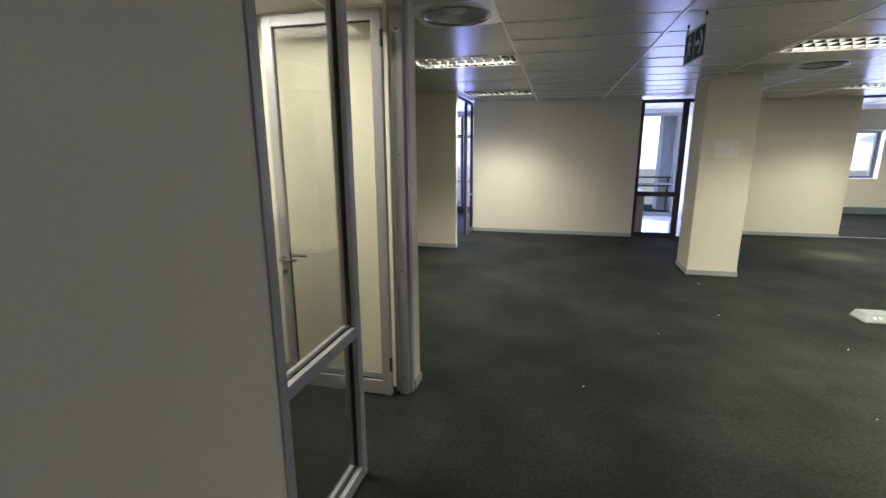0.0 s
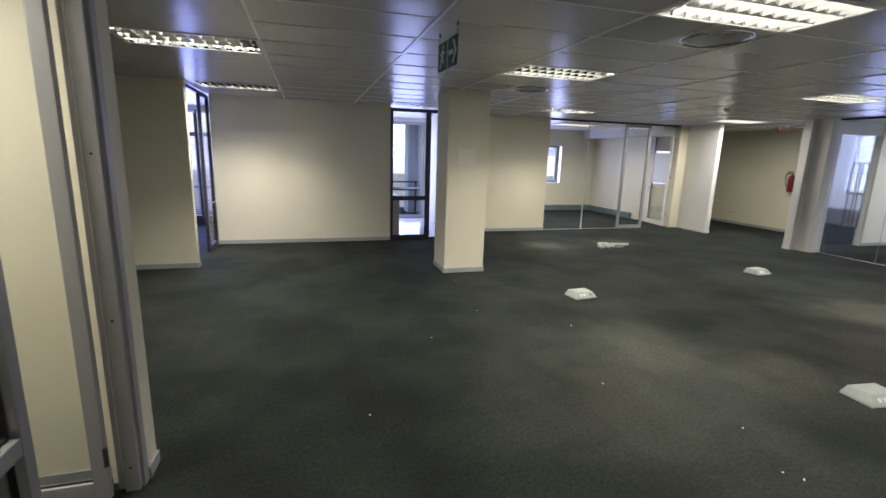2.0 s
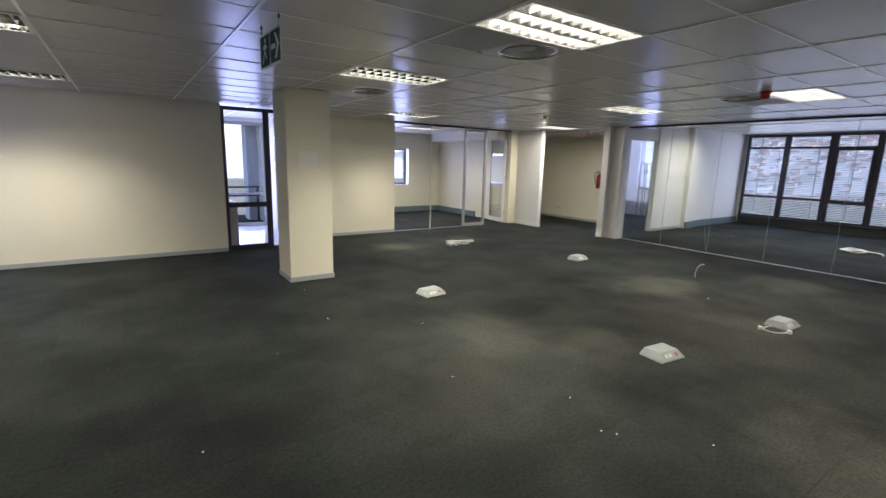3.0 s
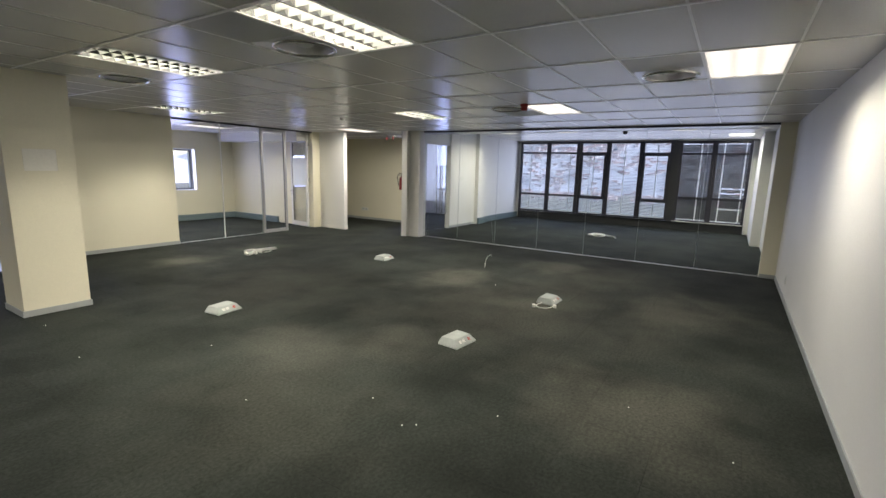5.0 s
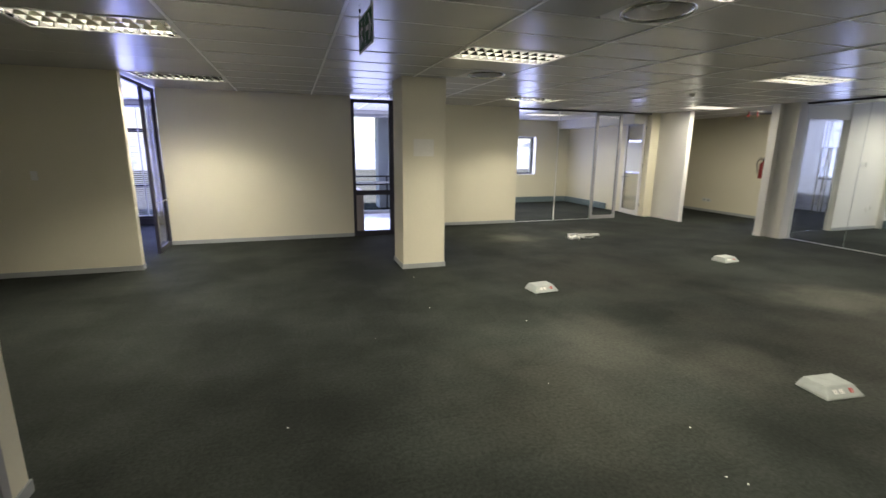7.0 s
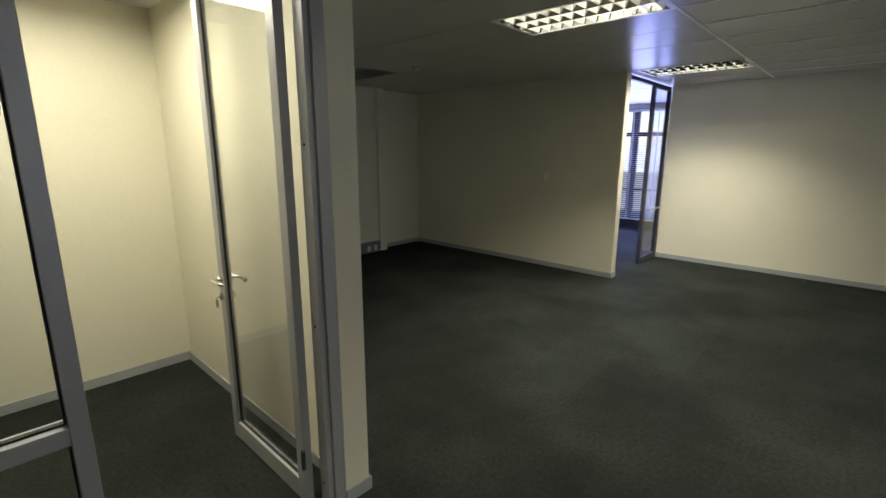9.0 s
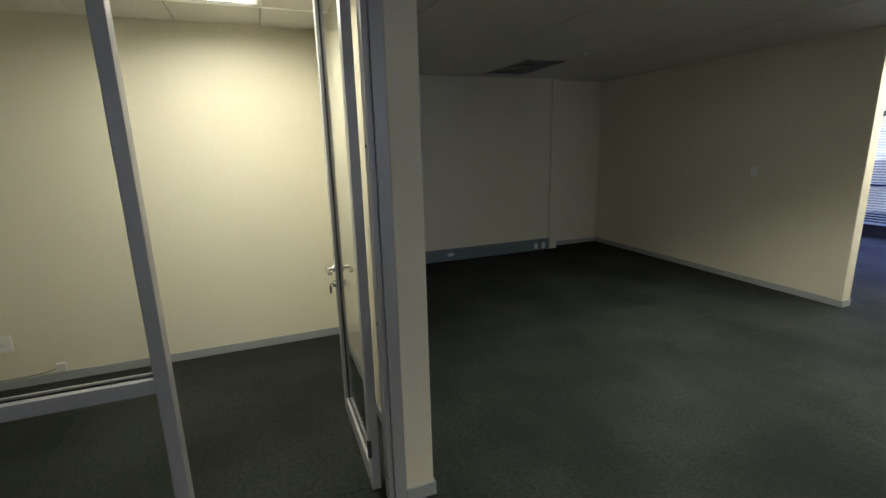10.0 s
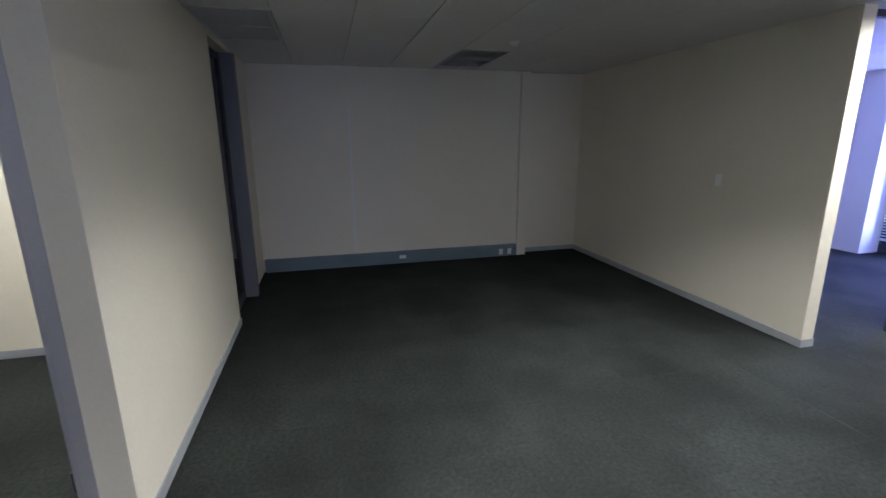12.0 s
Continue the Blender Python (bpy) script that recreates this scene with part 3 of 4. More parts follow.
def blind(label, at, turn, width, z0, z1, tilt, pitch=0.05, cords=(0.15, 0.5, 0.85), slat=0.05, mat=BLIND, gap=0.0, missing=()):
    ob = thing("venetian_blind", label, "blind", "venetian blinds", (*at, 0), turn)
    n = int((z1 - z0) / pitch)
    bm = bmesh.new()
    for k in range(n):
        z = z0 + 0.03 + k * pitch
        dy, dz = slat / 2 * math.cos(radians(tilt)), slat / 2 * math.sin(radians(tilt))
        ends = [0.0] + [width * c + s for c in cords for s in (-gap / 2, gap / 2)] + [width] if gap else [0.0, width]
        for a, b in zip(ends[::2], ends[1::2]):
            if k in missing and a >= width * 0.4:
                continue
            vs = [bm.verts.new(v) for v in ((a, -dy, z - dz), (b, -dy, z - dz), (b, 0, z + 0.004), (a, 0, z + 0.004), (a, dy, z + dz), (b, dy, z + dz))]
            bm.faces.new((vs[0], vs[1], vs[2], vs[3])), bm.faces.new((vs[3], vs[2], vs[5], vs[4]))
    part("slats", bm, mat, ob)
    box_part("head_rail", (0, -0.03, z1 - 0.01, width, 0.03, z1 + 0.04), mat, ob)
    box_part("bottom_rail", (0, -0.025, z0, width, 0.025, z0 + 0.018), mat, ob)
    for c in cords:
        part("ladder_tape", boxes((width * c - 0.012, -0.03, z0, width * c + 0.012, -0.029, z1)), GRID, ob, "white ladder tape")
    return ob


def bay(name, label, at, turn, widths, z0, z1, rails, fixed=(), post=0.075):
    x = 0.0
    for k, w in enumerate(widths):
        c, s = math.cos(radians(turn)), math.sin(radians(turn))
        glazed(name, label, "window", (at[0] + c * x, at[1] + s * x), turn, w, z1 - z0, DARK, stile=post, rails=[] if k in fixed else rails, base=0.06, head=0.06, thick=0.08, kind="structure", z0=z0, gasket=False)
        x += w + 0.002


# meeting room windows, seen from inside
WX = 17.25
bay("window_meeting_a", "dark framed window of the meeting room", (WX, 7.49), -90, (1.12, 1.12), 0.27, 2.87, ((0.62, 0.07), (2.17, 0.06)))
bay("window_meeting_b", "dark framed window of the meeting room", (WX, 5.20), -90, (1.0, 1.08, 0.94), 0.27, 2.87, ((0.58, 0.07), (2.17, 0.06)), fixed=(1,))
bay("window_meeting_c", "dark framed window of the meeting room", (WX, 1.97), -90, (0.98, 0.98), 0.27, 2.87, ((0.75, 0.07), (2.17, 0.06)))
for y0, w in ((5.20, 1.0), (3.118, 0.94)):
    for n, r in enumerate(((0.07, 0.62, 0.13, 2.19), (w - 0.13, 0.62, w - 0.07, 2.19), (0.13, 0.62, w - 0.13, 0.69), (0.13, 2.11, w - 0.13, 2.19))):
        structure("window_sash", boxes((17.165, y0 - r[2], 0.27 + r[1], 17.208, y0 - r[0], 0.27 + r[3])), DARK, "dark opening sash of a window", "window")
structure("window_post", boxes((17.2, 5.205, 0.26, 17.36, 5.24, 2.88)), DARK, "dark window post", "trim")
structure("window_pier", boxes((17.2, 1.972, 0.26, 17.45, 2.178, 2.88)), DARKGREY, "narrow pier between windows", "wall")
structure("window_sill", boxes((17.13, 0.0, 0.255, 17.208, 7.5, 0.268)), DARKGREY, "dark window sill", "window sill")
structure("window_ledge", boxes((17.13, 0.02, 0.2685, 17.20, 2.0, 0.29), bevel=0.003), PLASTIC, "pale ledge strip under the dark blind", "trim")
structure("window_plinth", boxes((17.22, 0.0, 0, 17.299, 7.5, 0.254)), DARKGREY, "dark panel under the windows", "trim")
blind("grey venetian blind lowered over a window", (17.40, 7.45), -90, 2.2, 0.36, 2.8, 24)
blind("grey venetian blind lowered over a window", (17.40, 5.17), -90, 2.98, 0.36, 2.82, 24)
blind("dark grey venetian blind closed over a window", (17.40, 1.93), -90, 1.9, 0.36, 2.8, 62, cords=(0.3, 0.63, 0.93), mat=DARKBLIND, gap=0.04, missing=(7, 17, 20))
bay("window_lobby_far", "dark framed lobby window", (15.89, 10.435), -90, (0.61, 0.61), 0.955, 2.745, ((0.9, 0.06),), post=0.05)
blind("grey venetian blind half drawn over the lobby window", (15.77, 10.40), -90, 1.16, 1.35, 2.68, 18)

# window office: one long window wall with blinds
for k, panes in ((1, 2), (2, 2), (3, 2), (4, 1)):
    bay("window_office_%s" % "abcde"[k], "dark framed window of the office", (-5.43 + k * 1.55, 12.42), 0, (0.765,) * panes, 0.14, 2.62, ((0.7, 0.07), (1.9, 0.08)))
    blind("pale venetian blind lowered over a window", (-5.40 + k * 1.55, 12.30), 0, 0.74 * panes, 0.2, 2.56, 14, pitch=0.045)
structure("wall_under_windows", boxes((-6.2, 12.35, -0.3, 1.54, 12.5, 0.138)), DARKGREY, "dark panel under the windows", "wall")
structure("wall_over_windows", boxes((-6.2, 12.35, 2.622, 1.54, 12.5, TOP)), WHITE, "white head over the windows", "wall")

# tiled lobby behind the far wall
structure("lobby_floor", boxes((1.66, 9.86, 0.0, 3.16, 12.95, 0.012)), TILE, "glossy white tiled lobby floor", "floor")
glazed("window_lobby", "dark framed sliding window onto the balcony", "window", (1.665, 12.93), 0, 1.49, 2.62, ALU, stile=0.075, base=0.1, head=0.08, thick=0.08, kind="structure", rails=((0.82, 0.05),), gasket=False)
structure("wall_over_lobby_window", boxes((1.66, 12.85, 2.622, 3.16, 13.0, TOP)), WHITE, "white head over the balcony window", "wall")
structure("lobby_low_wall", boxes((1.662, 9.95, 0.012, 1.90, 10.8, 0.9), bevel=0.01), material("beige_laminate", (0.5, 0.42, 0.36), 0.5, grain=0.06, stain=0.08), "low beige boxed ledge in the lobby", "ledge")
structure("balcony_floor", boxes((1.0, 13.0, -0.25, 3.28, 14.9, -0.03)), CONCRETE, "pale concrete balcony", "ground")
structure("balcony_column", boxes((2.99, 14.25, -0.03, 3.6, 14.8, 6.0), bevel=0.01), CONCRETE, "pale painted outside column", "column")
rail = thing("balcony_railing", "dark steel balcony railing", "railing", at=(1.0, 14.1, 0))
for z in (0.45, 0.70, 0.94):
    bm = bmesh.new()
    cyl(bm, (0, 0, z), (2.27, 0, z), 0.022)
    part("bar", bm, DARK, rail)
for x in (0.1, 1.15, 2.2):
    bm = bmesh.new()
    cyl(bm, (x, 0, -0.03), (x, 0, 0.94), 0.025)
    part("post", bm, DARK, rail)

# small window of the back office
glazed("window_back_small", "small window in the back office wall", "window", (7.347, 14.77), 0, 1.037, 1.235, SLATE, stile=0.05, base=0.05, head=0.05, thick=0.06, kind="structure", z0=0.94, rails=())
structure("window_small_sill", boxes((7.33, 14.53, 0.925, 8.40, 14.73, 0.9375)), WHITE, "white window sill", "window sill")
# ---- ceiling fittings ----
LW, LD = 1.15, 0.592


def lamp_base(name, label):
    ob = thing(name, label, "ceiling light", "recessed ceiling lights")
    w, d = LW / 2, LD / 2
    part("housing", boxes((-w, -d, 0.0, -w + 0.004, d, 0.1), (w - 0.004, -d, 0.0, w, d, 0.1), (-w + 0.004, -d, 0.0, w - 0.004, -d + 0.004, 0.1), (-w + 0.004, d - 0.004, 0.0, w - 0.004, d, 0.1), (-w, -d, 0.1, w, d, 0.104)), MIRROR, ob)
    part("frame", boxes((-w - 0.012, -d - 0.012, -0.006, -w + 0.018, d + 0.012, -0.001), (w - 0.018, -d - 0.012, -0.006, w + 0.012, d + 0.012, -0.001), (-w + 0.018, -d - 0.012, -0.006, w - 0.018, -d + 0.016, -0.001), (-w + 0.018, d - 0.016, -0.006, w - 0.018, d + 0.012, -0.001)), GRID, ob)
    return ob


def louvre_lamp():
    ob = lamp_base("ceiling_light", "recessed louvred fluorescent ceiling light, lit")
    w, d = LW / 2 - 0.018, LD / 2 - 0.016
    for k in range(3):
        y = (k - 1) * 2 * d / 3
        bm = bmesh.new()
        cyl(bm, (-w + 0.02, y, 0.078), (w - 0.02, y, 0.078), 0.013, seg=8)
        part("tube", bm, TUBE, ob, "lit fluorescent tube")
    for k in range(2):
        y = (k - 0.5) * 2 * d / 3
        bm = bmesh.new()
        v = [bm.verts.new(p) for p in ((-w, y - 0.004, 0.002), (-w, y + 0.004, 0.002), (-w, y + 0.03, 0.058), (-w, y - 0.03, 0.058), (w, y - 0.004, 0.002), (w, y + 0.004, 0.002), (w, y + 0.03, 0.058), (w, y - 0.03, 0.058))]
        for f in ((0, 1, 2, 3), (7, 6, 5, 4), (0, 4, 5, 1), (1, 5, 6, 2), (2, 6, 7, 3), (3, 7, 4, 0)):
            bm.faces.new([v[q] for q in f])
        part("divider", bm, MIRROR, ob)
    for k in range(11):
        x = -w + (k + 0.5) * 2 * w / 11
        bm = bmesh.new()
        v = [bm.verts.new(p) for p in ((x - 0.003, -d, 0.003), (x + 0.003, -d, 0.003), (x + 0.016, -d, 0.055), (x - 0.016, -d, 0.055), (x - 0.003, d, 0.003), (x + 0.003, d, 0.003), (x + 0.016, d, 0.055), (x - 0.016, d, 0.055))]
        for f in ((3, 2, 1, 0), (4, 5, 6, 7), (1, 5, 4, 0), (2, 6, 5, 1), (3, 7, 6, 2), (0, 4, 7, 3)):
            bm.faces.new([v[q] for q in f])
        part("louvre_blade", bm, LOUVRE, ob)
    return ob


def panel_lamp():
    ob = lamp_base("ceiling_light", "recessed fluorescent ceiling light with a prismatic panel, lit")
    w, d = LW / 2 - 0.018, LD / 2 - 0.016
    part("diffuser", boxes((-w, -d, 0.004, w, d, 0.008)), DIFFUSER, ob, "glowing prismatic panel")
    return ob


def area(parent, energy, spread):
    L = new("lamp_light", bpy.data.lights.new("lamp_light", "AREA"))
    L.data.shape, L.data.size, L.data.size_y = "RECTANGLE", LW - 0.06, LD - 0.06
    L.data.energy, L.data.color, L.data.spread = energy, LAMP_COLOUR, radians(spread)
    L.parent = parent
    L.location = (0, 0, -0.008)
    return L


first = louvre_lamp()
area(first, LOUVRE_WATTS, LOUVRE_SPREAD)
area(first, GLOW_WATTS, GLOW_SPREAD)
# the louvre's mirrors throw two slanting beams
for tilt in (-BEAM_TILT, BEAM_TILT):
    beam = area(first, BEAM_WATTS, BEAM_SPREAD)
    beam.data.size_y = 0.14
    beam.matrix_basis = pose(0, 0, -0.055, tilt)
second = panel_lamp()
area(second, PANEL_WATTS, PANEL_SPREAD)


def cell(i, j):
    return (XL[i] + XL[i + 1]) / 2, (YL[j] + YL[j + 1]) / 2


for n, c in enumerate(CELLS["louvre"]):
    m = pose(*cell(*c), CEIL)
    if n == 0:
        first.matrix_basis = m
    else:
        copy_thing(first, m)
spots = [(*cell(*c), CEIL) for c in CELLS["panel"]] + [(-1.99, OY[6] + 0.3, CEIL), (7.3, 12.1, CEIL - 0.012)]
spots += [(10.26 + (i + 0.5) * 1.17, -0.55 + (j + 0.5) * 0.605, MEET) for i, j in ((2, 11), (2, 8), (2, 3), (4, 1))]
for n, p in enumerate(spots):
    if n == 0:
        second.matrix_basis = pose(*p)
    else:
        c = copy_thing(second, pose(*p))
        if n in (2, 3, 4):
            for o in c.children:
                if o.type == "LIGHT":
                    o.data = o.data.copy()
                    o.data.energy = {2: 2.1 * PANEL_WATTS, 3: OFFICE_WATTS, 4: 1.7 * PANEL_WATTS}[n]
                    o.data.spread = radians({2: 174, 3: OFFICE_SPREAD, 4: PANEL_SPREAD}[n])


def air_diffuser():
    ob = thing("air_diffuser", "round chrome-lipped ceiling air diffuser in a square plate", "air diffuser", "ceiling air diffusers")
    bm = bmesh.new()
    n = 40
    sq = []
    for k in range(n):
        a = 2 * math.pi * (k + 0.5) / n
        c, s = math.cos(a), math.sin(a)
        f = 0.298 / max(abs(c), abs(s))
        sq.append((c * f, s * f))
    outer = [bm.verts.new((x, y, 0.0)) for x, y in sq]
    inner = [bm.verts.new((0.25 * math.cos(2 * math.pi * (k + 0.5) / n), 0.25 * math.sin(2 * math.pi * (k + 0.5) / n), 0.0)) for k in range(n)]
    for k in range(n):
        bm.faces.new((outer[k], inner[k], inner[(k + 1) % n], outer[(k + 1) % n]))
    part("plate", bm, SATIN, ob)
    part("lip", lathe(bmesh.new(), [(0.252, 0.0), (0.25, -0.012), (0.24, -0.018), (0.226, -0.014), (0.222, 0.0)]), CHROME, ob, "polished rim")
    part("throat", lathe(bmesh.new(), [(0.222, 0.0), (0.214, 0.03), (0.205, 0.11), (0.0, 0.115)]), THROAT, ob, "mirror-like throat")
    part("cone", lathe(bmesh.new(), [(0.0, 0.012), (0.05, 0.016), (0.075, 0.035), (0.092, 0.07), (0.13, 0.112)]), SATIN, ob, "polished inner cone")
    return ob


THROAT = material("mirror_metal", (0.6, 0.6, 0.62), 0.32, metal=0.35, grain=0.04)
SATIN = material("satin_aluminium", (0.76, 0.76, 0.78), 0.3, metal=0.6, grain=0.04)
diff = air_diffuser()
for n, c in enumerate(CELLS["diffuser"]):
    i, j = c
    x = XL[i + 1] - 0.30 if i != 11 else XL[i] + 0.30
    m = pose(x, (YL[j] + YL[j + 1]) / 2, CEIL)
    if n == 0:
        diff.matrix_basis = m
    else:
        copy_thing(diff, m)


def vent(i, j):
    x, y = cell(i, j)
    ob = thing("ceiling_vent", "dark grey slatted ceiling air grille", "air grille", "ceiling grilles", (x, y, CEIL))
    w, d = (XL[i + 1] - XL[i]) / 2 - 0.006, 0.296
    part("backing", boxes((-w, -d, 0.05, w, d, 0.055)), VENTGREY, ob)
    part("frame", boxes((-w, -d, -0.004, -w + 0.03, d, 0.05), (w - 0.03, -d, -0.004, w, d, 0.05), (-w + 0.03, -d, -0.004, w - 0.03, -d + 0.03, 0.05), (-w + 0.03, d - 0.03, -0.004, w - 0.03, d, 0.05), (-0.01, -d + 0.03, -0.002, 0.01, d - 0.03, 0.04)), VENTGREY, ob)
    for k in range(16):
        yy = -d + 0.045 + k * (2 * d - 0.09) / 15
        bm = bmesh.new()
        box(bm, -w + 0.032, -0.014, -0.001, w - 0.032, 0.014, 0.001)
        bmesh.ops.rotate(bm, verts=bm.verts, cent=(0, 0, 0), matrix=Matrix.Rotation(radians(20), 3, "X"))
        bmesh.ops.translate(bm, verts=bm.verts, vec=(0, yy, 0.008))
        part("slat", bm, VENTGREY, ob)


for c in CELLS["vent"]:
    vent(*c)


# hanging escape sign
def escape_sign():
    ob = thing("escape_sign", "green hanging escape route sign with a running figure and arrow", "sign", at=(1.05, 3.79, 2.385), turn=-87)
    w, h = 0.215, 0.225
    box_part("board", (-w, -0.004, 0, w, 0.004, h), SIGNWHITE, ob, "pale photoluminescent sign board", 0.001)
    for s in (-1, 1):
        y = s * 0.0045
        for name, x0, x1 in (("figure_field", -w + 0.012, -0.008), ("arrow_field", 0.008, w - 0.012)):
            part(name, boxes((x0, min(y, y + s * 0.001), 0.014, x1, max(y, y + s * 0.001), h - 0.014)), GREEN, ob, "green field")
        bm = bmesh.new()
        yy = y + s * 0.0025

        def quad(*pts):
            bm.faces.new([bm.verts.new((a, yy, b)) for a, b in pts])
        quad((0.03, 0.098), (0.12, 0.098), (0.12, 0.13), (0.03, 0.13))
        quad((0.10, 0.035), (0.135, 0.035), (0.19, 0.113), (0.15, 0.113))
        quad((0.15, 0.113), (0.19, 0.113), (0.135, 0.192), (0.10, 0.192))
        part("arrow", bm, SIGNWHITE, ob, "pale arrow")
        bm = bmesh.new()
        c = (-0.095, 0.178)
        vs = [bm.verts.new((c[0] + 0.016 * math.cos(k * math.pi / 5), yy, c[1] + 0.016 * math.sin(k * math.pi / 5))) for k in range(10)]
        bm.faces.new(vs)
        quad((-0.125, 0.10), (-0.095, 0.092), (-0.085, 0.155), (-0.11, 0.158))
        quad((-0.085, 0.155), (-0.052, 0.128), (-0.058, 0.118), (-0.088, 0.138))
        quad((-0.115, 0.155), (-0.155, 0.13), (-0.15, 0.12), (-0.112, 0.14))
        quad((-0.11, 0.1), (-0.09, 0.1), (-0.06, 0.06), (-0.075, 0.052))
        quad((-0.125, 0.1), (-0.105, 0.098), (-0.145, 0.035), (-0.165, 0.035))
        part("pictogram", bm, SIGNWHITE, ob, "pale running figure")
    for x in (-w + 0.03, w - 0.03):
        bm = bmesh.new()
        cyl(bm, (x, 0, h), (x, 0, CEIL - 2.385), 0.0025, seg=6)
        part("hanger", bm, CHROME, ob)
        box_part("clip", (x - 0.008, -0.006, h - 0.005, x + 0.008, 0.006, h + 0.03), PLASTIC, ob)
        box_part("hook", (x - 0.006, -0.006, CEIL - 2.385 - 0.06, x + 0.006, 0.006, CEIL - 2.385 - 0.035), DARKGREY, ob)


escape_sign()


def arrow_sign():
    ob = thing("extinguisher_sign", "small clear hanging sign with red arrow and extinguisher symbol", "sign", at=(10.6, 8.64, 2.49))
    box_part("board", (-0.004, -0.2, 0, 0.004, 0.2, 0.2), GLASS, ob, "clear plastic board", 0.001)
    bm = bmesh.new()
    for pts in (((0.155, 0.10), (0.055, 0.10), (0.105, 0.03)), ((0.12, 0.10), (0.09, 0.10), (0.09, 0.175), (0.12, 0.175))):
        bm.faces.new([bm.verts.new((-0.0055, a, b)) for a, b in pts])
    part("arrow", bm, RED, ob)
    part("symbol", boxes((-0.006, -0.13, 0.03, -0.0045, -0.09, 0.13), (-0.006, -0.12, 0.13, -0.0045, -0.10, 0.175)), RED, ob)
    for y in (-0.14, 0.14):
        bm = bmesh.new()
        cyl(bm, (0, y, 0.2), (0, y, CEIL - 2.49), 0.003, seg=6)
        part("hanger", bm, CHROME, ob)


arrow_sign()


def extinguisher():
    ob = thing("fire_extinguisher", "red fire extinguisher hung on a wall bracket", "fire extinguisher", at=(12.2, 9.44, 1.08))
    part("cylinder", lathe(bmesh.new(), [(0.0, 0.0), (0.07, 0.0), (0.078, 0.012), (0.078, 0.34), (0.06, 0.39), (0.028, 0.42), (0.028, 0.44), (0.0, 0.44)], 20), DEEPRED, ob)
    bm = bmesh.new()
    cyl(bm, (0, 0, 0.44), (0, 0, 0.49), 0.02)
    box(bm, -0.012, -0.015, 0.49, 0.012, 0.13, 0.505)
    box(bm, -0.012, -0.015, 0.52, 0.012, 0.12, 0.532)
    part("valve", bm, DARKGREY, ob, "black valve and grip")
    bm = bmesh.new()
    pts = [(-0.02, 0.03, 0.47), (-0.06, 0.1, 0.47), (-0.075, 0.12, 0.4), (-0.07, 0.1, 0.28), (-0.07, 0.07, 0.12)]
    for a, b in zip(pts, pts[1:]):
        cyl(bm, a, b, 0.01, seg=8)
    part("hose", bm, RUBBER, ob)
    box_part("bracket", (0.078, -0.03, 0.3, 0.099, 0.03, 0.42), DARKGREY, ob)


extinguisher()

# small ceiling devices
def dome(name, label, category, x, y, z, r, mat, drop=0.04):
    ob = thing(name, label, category, at=(x, y, z))
    part("base", lathe(bmesh.new(), [(0.0, 0.0), (r, 0.0), (r, -0.012), (r * 0.9, -0.016)], 20), mat, ob)
    part("dome", lathe(bmesh.new(), [(r * 0.8, -0.0165), (r * 0.75, -drop * 0.7), (r * 0.45, -drop), (0.0, -drop * 1.05)], 20), mat, ob)


dome("smoke_detector", "white ceiling smoke detector", "smoke detector", -3.38, 5.94, CEIL, 0.05, PLASTIC)
dome("motion_sensor", "white ceiling motion sensor", "sensor", 7.1, 7.0, CEIL, 0.055, PLASTIC, 0.05)
dome("camera_dome", "dark ceiling camera dome in the meeting room", "camera", 13.6, 3.0, MEET, 0.08, DARKGREY, 0.09)
sounder = thing("fire_sounder", "red fire alarm sounder on the ceiling", "alarm", at=(6.62, 3.0, CEIL))
part("base", lathe(bmesh.new(), [(0.0, 0.0), (0.055, 0.0), (0.055, -0.03), (0.045, -0.035)], 20), RED, sounder)
part("horn", lathe(bmesh.new(), [(0.04, -0.0355), (0.05, -0.05), (0.046, -0.085), (0.0, -0.09)], 20), RED, sounder)


